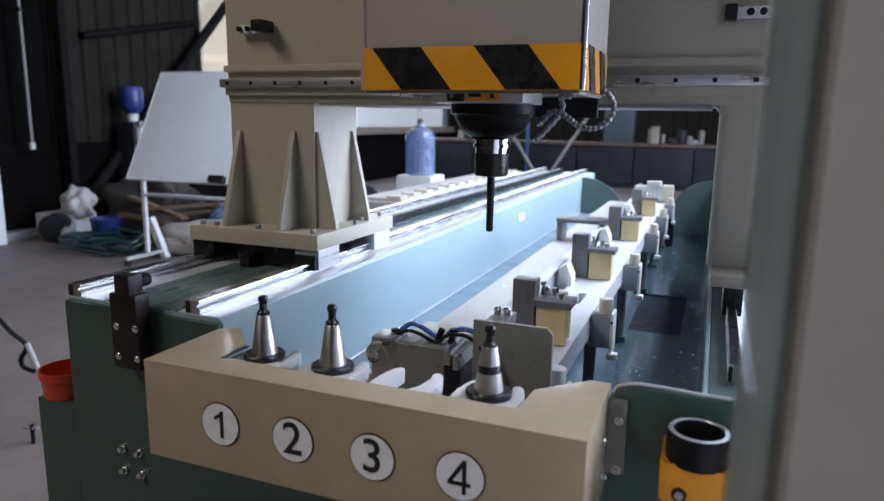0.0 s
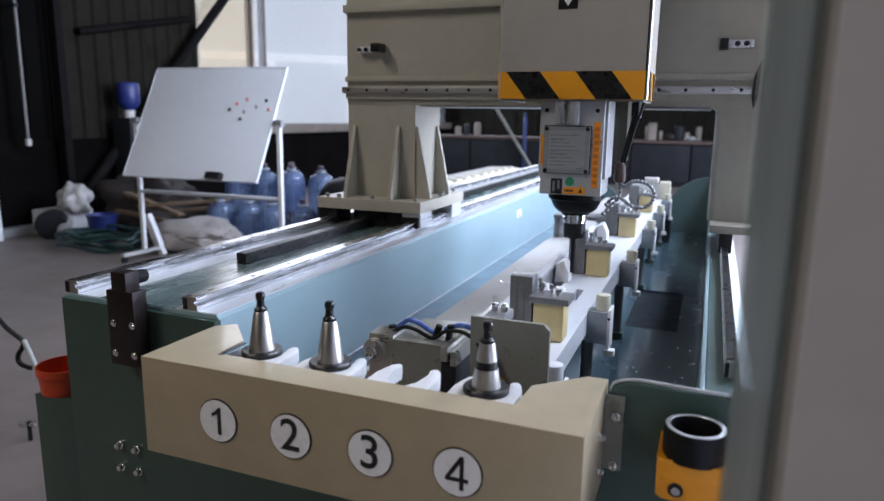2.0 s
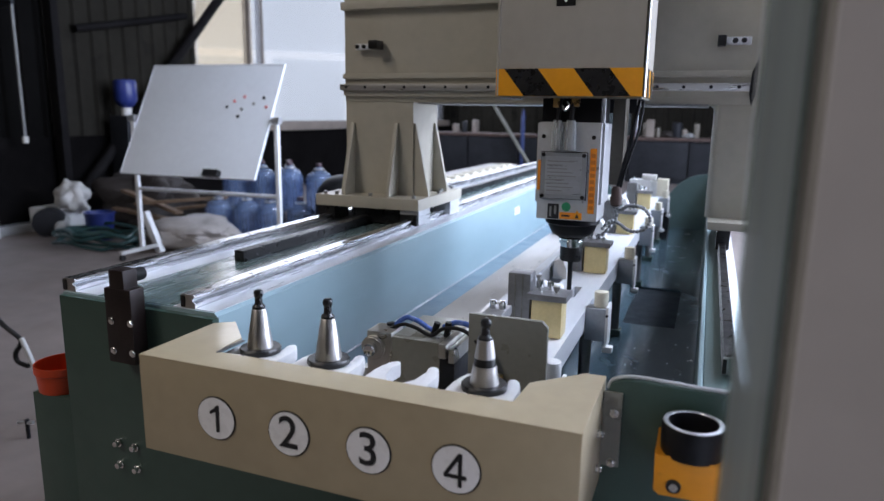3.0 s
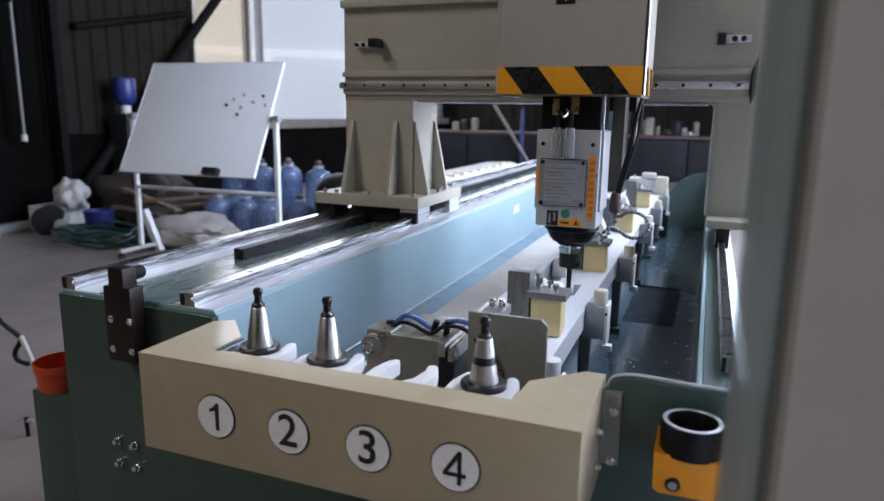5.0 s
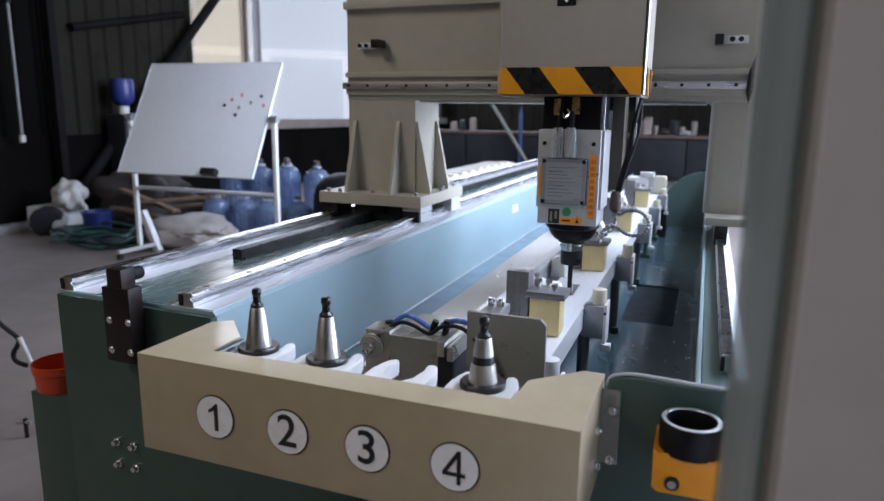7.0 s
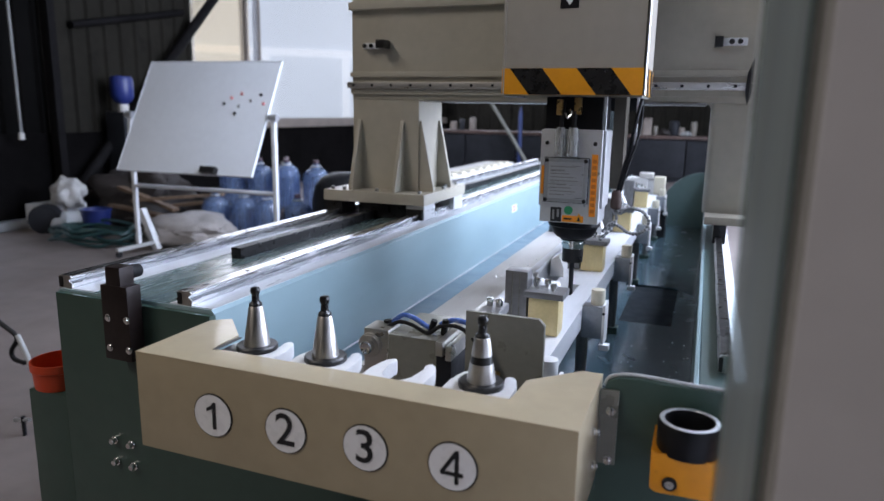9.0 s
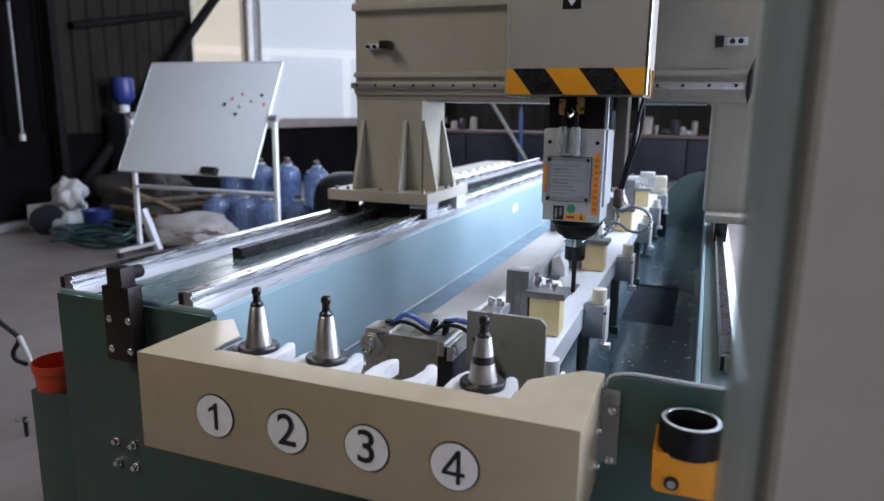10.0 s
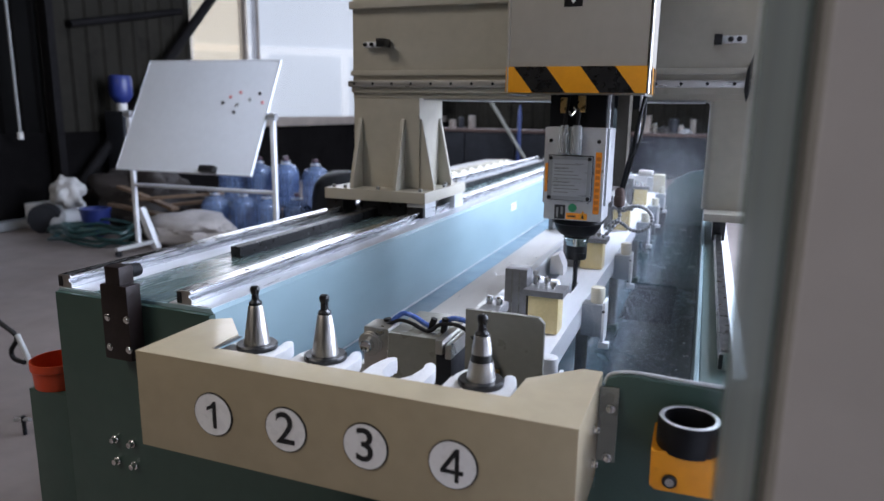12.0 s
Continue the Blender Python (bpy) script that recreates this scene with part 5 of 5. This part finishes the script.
def clutter():
    pallet = thing("pallet", (-3.6, 5.3, 0.0), "low timber pallet under the water bottles", "pallet")
    for x in (-4.30, -3.62, -2.94):
        part("bearer", B((x - 0.05, x + 0.05, 5.0, 5.65, 0.0, 0.26)), WOOD, pallet)
    for y in (5.02, 5.17, 5.32, 5.47):
        part("deck_board", B((-4.4, -2.85, y, y + 0.12, 0.26, 0.285), bevel=0.003), WOOD, pallet)
    for x, y, z in ((-4.13, 5.2, 0.165), (-3.82, 5.25, 0.165), (-3.49, 5.25, 0.165), (-3.14, 5.25, 0.215), (-3.66, 5.5, 0.165), (-3.97, 4.72, 0.0), (-3.66, 4.76, 0.0), (-3.36, 4.72, 0.0), (-3.06, 4.78, 0)):
        water_bottle(x, y, 0.285 if z else 0.0)
    solid("black_drum", lathe([(0.26, 0.0), (0.29, 0.03), (0.29, 0.48), (0.265, 0.60), (0.20, 0.68), (0.10, 0.72)], (-2.60, 4.85, 0.0), 32), RUBBER, "black plastic drum standing beside the bottles", "drum")
    lump("cloth_sack", (-4.05, 4.42, 0.0), (0.50, 0.30, 0.30), SACK, "pale woven sack slumped on the floor", "sack", 3.1)
    lump("white_bag", (-5.74, 4.55, 0.22), (0.165, 0.15, 0.30), BAGFILM, "crumpled white plastic bag on the blower", "bag", 7.7, 0.5)
    lump("plastic_wrap", (-3.035, 4.60, 0.0), (0.30, 0.14, 0.20), BAGFILM, "crumpled pale plastic wrap heaped by the bottles", "wrap", 9.6, 0.6)
    lump("dark_tarpaulin", (-5.35, 5.15, 0.0), (0.62, 0.42, 0.60), DARKWOOD, "dark brown heap of sheeting and scrap", "scrap heap", 5.2, 0.5)
    blower = thing("blower", (-5.9, 4.45, 0.0), "pale box blower with dark round fan mouth", "blower")
    part("casing", B((-6.15, -5.72, 4.35, 4.75, 0.0, 0.26), bevel=0.02), WHITESTEEL, blower)
    part("fan_mouth", cyl((-5.80, 4.34, 0.14), (-5.70, 4.20, 0.14), 0.15, seg=24, bevel=0.01), DARKSTEEL, blower)
    part("duct", tube([(-5.72, 4.4, 0.15), (-5.62, 4.3, 0.10), (-5.5, 4.2, 0.06)], 0.07, 14), WHITEPIPE, blower)
    bucket = thing("bucket", (-5.15, 4.35, 0.0), "blue plastic bucket among the scrap", "bucket")
    part("pail", lathe([(0.11, 0.12), (0.14, 0.38), (0.15, 0.38), (0.15, 0.395), (0.13, 0.395), (0.10, 0.14), (0.0, 0.135)], (-5.15, 4.35, -0.12), 24), CAP, bucket)
    rnd = random.Random(4)
    coil = thing("hose_coil", (-4.85, 4.0, 0.0), "loose coil of teal garden hose on the floor", "hose")
    for k in range(5):
        pts = []
        for i in range(15):
            a = i * 2 * math.pi / 13
            rx, ry = 0.46 + rnd.uniform(-0.08, 0.06), 0.24 + rnd.uniform(-0.05, 0.05)
            pts.append((-4.85 + rx * math.cos(a) + rnd.uniform(-0.03, 0.03), 4.05 + ry * math.sin(a), 0.02 + 0.028 * k + rnd.uniform(0, 0.05)))
        part("loop", tube(pts, 0.016, 8, steps=3), HOSE, coil)
    for i in range(9):
        a = rnd.uniform(-0.5, 0.5)
        x, y, z = -4.55 + rnd.uniform(-0.3, 0.35), 4.75 + rnd.uniform(-0.2, 0.3), 0.05 + 0.045 * i
        bm = B((-0.45, 0.45, -0.045, 0.045, -0.015, 0.015), bevel=0.003)
        bmesh.ops.transform(bm, matrix=pose(x, y, z, rnd.uniform(-8, 8), rnd.uniform(-12, 12), math.degrees(a)), verts=bm.verts)
        solid("timber_offcut", bm, WOOD if i % 3 else DARKWOOD, "weathered timber offcut in a loose pile", "plank", group="timber offcuts")
    brace = B((-4.15, -4.09, 4.05, 4.11, 0.0, 0.40), bevel=0.003)
    bmesh.ops.rotate(brace, verts=brace.verts, cent=(-4.12, 4.08, 0), matrix=Matrix.Rotation(radians(-24), 3, "Y"))
    solid("angle_strut", brace, WHITESTEEL, "short pale steel strut leaning by the stand", "strut")
    # steelwork and pipes along the wall
    post = thing("wall_post", (-6.15, 4.95, 0.0), "dark steel post against the wall", "post")
    part("post", B((-6.22, -6.10, 4.80, 4.89, 0.0, 5.12), bevel=0.006), SHADESTEEL, post)
    stay = cyl((-6.13, 4.664, 0.0), (-6.13, 9.85, 5.1), 0.065, seg=16)
    solid("raking_stay", stay, SHADESTEEL, "dark raking steel stay under the roof", "brace")
    solid("leaning_sheet", B((-6.06, -6.02, 3.35, 3.925, 0.0, 1.03), bevel=0.006), WHITESTEEL, "white sheet standing against the dark wall", "sheet")
    pipe = thing("hanging_pipe", (-6.1, 4.36, 0.95), "thin pale pipe hanging down the wall", "pipe")
    part("pipe", cyl((-6.1, 4.36, 0.98), (-6.1, 4.36, 5.1), 0.015, seg=12), DULLPIPE, pipe)
    part("clip", B((-6.31, -6.08, 4.34, 4.38, 2.30, 2.34)), DARKSTEEL, pipe)
    part("nozzle", cyl((-6.1, 4.36, 0.93), (-6.1, 4.36, 1.0), 0.030, seg=12), PALE, pipe)
    disp = thing("water_dispenser", (-6.0, 5.62, 0.0), "dark water dispenser with upturned blue bottle", "water dispenser")
    part("cabinet", B((-6.14, -5.86, 5.48, 5.76, 0.0, 1.22), bevel=0.015), DARKSTEEL, disp)
    part("collar", cyl((-6.0, 5.62, 1.22), (-6.0, 5.62, 1.31), 0.06, seg=18), PALE, disp)
    part("bottle", lathe([(0.03, 1.29), (0.10, 1.35), (0.128, 1.40), (0.128, 1.60), (0.11, 1.63), (0.0, 1.63)], (-6.0, 5.62, 0), 22), CAP, disp)


def beyond():
    table = thing("profile_table", (-1.8, 5.0, 0.0), "long white bench with a row of cream pads", "bench")
    part("frame", B((-1.78, -1.44, 3.45, 6.6, 0.62, 0.735), bevel=0.006), PALE, table)
    for i in range(26):
        y = 3.5 + i * 0.119
        part("slat", B((-1.77, -1.45, y, y + 0.108, 0.735, 0.758), bevel=0.006), PALE, table)
    for i in range(13):
        y = 3.5 + i * 0.235
        part("pad", B((-1.57, -1.46, y, y + 0.115, 0.758, 0.776), bevel=0.006), PADS, table)
    for x in (-1.72, -1.5):
        for y in (3.5, 5.0, 6.5):
            part("leg", B((x - 0.03, x + 0.03, y - 0.03, y + 0.03, 0, 0.62)), DARKSTEEL, table)
    # bottle crate on the bench, seen between the columns
    drum = thing("bottle_stand", (-1.97, 5.0, 0.0), "pale box stand holding one water bottle", "stand")
    part("box", B((-2.14, -1.80, 4.85, 5.17, 0.0, 0.80), bevel=0.01), WHITESTEEL, drum)
    water_bottle(-1.97, 5.0, 0.80)
    bench = thing("workbench", (-2.1, 13.6, 0.0), "long dark steel workbench with rust-brown top", "workbench")
    part("top", B((-5.6, 1.3, 13.3, 13.95, 0.84, 0.90), bevel=0.008), LEDGE, bench)
    for i in range(6):
        x = -5.5 + i * 1.13
        part("front_panel", B((x, x + 1.10, 13.36, 13.40, 0.10, 0.83), bevel=0.006), DARKSTEEL, bench)
    part("plinth", B((-5.5, 1.2, 13.42, 13.9, 0.0, 0.84)), DARKSTEEL, bench)
    rnd = random.Random(9)
    for x in (-4.75, -4.55, -4.3, -0.70, -0.48, -0.12, 0.02, 0.24):
        r, h = rnd.uniform(0.05, 0.10), rnd.uniform(0.12, 0.30)
        k = rnd.choice([SILL, DARKSTEEL, RAMPAINT])
        solid("can", lathe([(r * 0.95, 0), (r, 0.01), (r, h * 0.9), (r * 0.9, h * 0.95), (r * 0.5, h)], (x, 13.6, 0.90), 16), k, "dull metal can standing on the workbench", "can", group="cans on the workbench")
    carton = thing("carton", (-0.64, 13.6, 0.90), "small dusty brown carton standing on the workbench", "carton")
    part("box", B((-0.70, -0.55, 13.5, 13.65, 0.90, 1.24), bevel=0.006), SILL, carton)
    part("flap", B((-0.70, -0.55, 13.44, 13.5, 1.225, 1.235), bevel=0.002), SILL, carton)
    lump("rag", (0.10, 13.55, 0.90), (0.10, 0.09, 0.09), CASTGREY, "crumpled grey rag on the workbench", "rag", 2.3, 0.5)
    lump("dark_bag", (-0.28, 13.6, 0.90), (0.13, 0.11, 0.12), DARKWOOD, "dark sack lying on the workbench", "sack", 8.4, 0.4)
    solid("gas_cylinder", lathe([(0.035, 0.0), (0.040, 0.02), (0.040, 1.25), (0.032, 1.31), (0.020, 1.34), (0.020, 1.40)], (-3.12, 13.15, 0.0), 20), CYLBLUE, "blue gas cylinder standing before the workbench", "gas cylinder")
    stay = cyl((-4.15, 13.1, 2.1), (-2.75, 13.1, 0.0), 0.035, seg=14)
    solid("leaning_pole", stay, OLIVE, "grey pole leaning by the workbench", "pole")
    stay = cyl((-1.75, 13.0, 1.6), (-2.75, 13.0, 0.0), 0.03, seg=14)
    solid("leaning_pole", stay, OLIVE, "grey pole leaning by the workbench", "pole")
    # bar is made up: its white stands for the bright floor beside the bed
    stack = thing("bright_gap_bar", (0.8, 4.5, 0.0), "made-up white bar for the bright gap beside the bed", "bar")
    part("bar", B((0.655, 0.740, 2.0, 7.2, 0.12, 0.30), bevel=0.004), WHITESTEEL, stack)
    for y in (2.5, 4.4, 6.4):
        part("bearer", B((0.64, 0.76, y, y + 0.09, 0.0, 0.12), bevel=0.004), WOOD, stack)
    col = thing("hall_post", (-1.5, 15, 0), "green-grey square hall post", "post")
    part("post", B((-1.85, -1.20, 15.0, 15.3, 0, 5.12), bevel=0.01), POSTPAINT, col)


hall()
bed()
linear_rail(-0.568, 0.20, 3.95)
linear_rail(-0.293, 0.20, 3.95)
linear_rail(0.561, 0.24, 3.95, w=0.017, surface=BLACK, holes=0)
rail_stop()
rack_strip()
tool_rack()
for i in range(4):
    fork(0.1 * i)
for x, banded in ((0.0, False), (0.1, False), (0.3, True)):
    tool_holder(x, banded)
clamp_beam()
work_profile()
for y in (0.522, 1.10, 1.765, 2.48):
    clamp(y)
for y in (0.285, 0.75, 1.30, 1.95, 2.45, 2.95):
    stop_unit(y, 0.313 if y < 0.3 else 0.321, NYLON if y < 0.3 else None)
front_carriage()
chips()
end_carriage()
GANTRY = gantry()
HEAD = head()
SPINDLE = spindle()
lamp_post()
guard_door()
cup()
floor_hose()
whiteboard()
clutter()
beyond()


def mist_puff(seed, count=24000):
    """A loose cloud of fine droplets about its origin."""
    rng = np.random.default_rng(seed)
    c = rng.normal(size=(count, 3))
    c = c[np.linalg.norm(c, axis=1) < 2.5] * (0.066, 0.160, 0.085)
    count = len(c)
    tetra = np.array(((1, 1, 1), (1, -1, -1), (-1, 1, -1), (-1, -1, 1))) * 0.00018
    size = rng.uniform(0.6, 1.3, size=(count, 1, 1))
    co = (c[:, None, :] + tetra[None] * size).reshape(-1, 3)
    base = np.arange(count)[:, None, None] * 4
    tri = (base + np.array(((0, 1, 2), (0, 3, 1), (0, 2, 3), (1, 3, 2)))[None]).reshape(-1, 3)
    me = bpy.data.meshes.new("coolant_mist")
    me.from_pydata(co.tolist(), [], tri.tolist())
    me.materials.append(MIST)
    return tagged(new("coolant_mist", me), "thin white coolant mist drifting over the tray", "mist", "coolant mist", "stuff")


MIST = mat("coolant_droplets", (0.74, 0.80, 0.88), 0.6, vary=0.02, bump=0.0)
PUFFS = [mist_puff(k) for k in range(6)]


# ---- what moves ----
def motions():
    # seconds, gantry along y, head along x, spindle along z
    rows = [(0.0, -0.574, -0.027, 0.266), (0.1, -0.497, -0.021, 0.266), (0.2, -0.418, -0.016, 0.266), (0.3, -0.345, -0.014, 0.266), (0.4, -0.277, -0.012, 0.266),
            (0.5, -0.210, -0.010, 0.266), (0.6, -0.147, -0.007, 0.266), (0.7, -0.088, -0.005, 0.265), (0.8, -0.040, -0.003, 0.262), (0.9, -0.013, -0.001, 0.256),
            (1.0, -0.005, 0.0, 0.244), (1.5, -0.005, 0.0, 0.163), (2.0, -0.005, 0.0, 0.081), (2.25, -0.005, 0.0, 0.046), (2.5, -0.005, 0.0, 0.027), (3.0, -0.004, 0.0, 0.020),
            (4.0, -0.004, 0.0, 0.010), (5.0, -0.003, 0.0, 0.001), (5.5, 0.000, 0.0, 0.0), (6.0, 0.008, 0.0, 0.0), (6.5, 0.019, 0.0, 0.0), (7.0, 0.027, 0.0, 0.0),
            (8.0, 0.043, 0.0, 0.0), (9.0, 0.059, 0.0, 0.0), (9.5, 0.068, 0.0, 0.0), (10.0, 0.078, 0.0, 0.0), (10.5, 0.086, 0.001, 0.0), (11.0, 0.088, 0.006, 0.0),
            (11.5, 0.083, 0.008, 0.0), (12.0, 0.070, 0.008, 0.0)]
    g, h, s = ORIGIN[GANTRY], ORIGIN[HEAD], ORIGIN[SPINDLE]
    walk(GANTRY, [(t, pose(g.x, g.y + y, g.z)) for t, y, x, z in rows])
    walk(HEAD, [(t, pose(h.x + x, h.y + y, h.z)) for t, y, x, z in rows])
    # mist drifts in over the outer beam as the cut begins
    ends = ((0.40, 0.95, 0.80), (0.42, 1.35, 0.86), (0.37, 0.72, 0.84), (0.42, 1.80, 0.92), (0.39, 1.15, 1.00), (0.41, 1.60, 1.10))
    for k, (ob, (x, y, z)) in enumerate(zip(PUFFS, ends)):
        t0, out = 10.3 + 0.10 * k, pose(1.30, y + 0.35, 1.16)
        walk(ob, [(0.0, out), (t0, out), (t0 + 0.45, pose(0.80, y + 0.15, 1.14)), (t0 + 0.9, pose(x + 0.04, y + 0.03, z + 0.03)), (12.0, pose(x, y, z))])
    walk(SPINDLE, [(t, pose(s.x + x, s.y + y, s.z + z)) for t, y, x, z in rows])


motions()
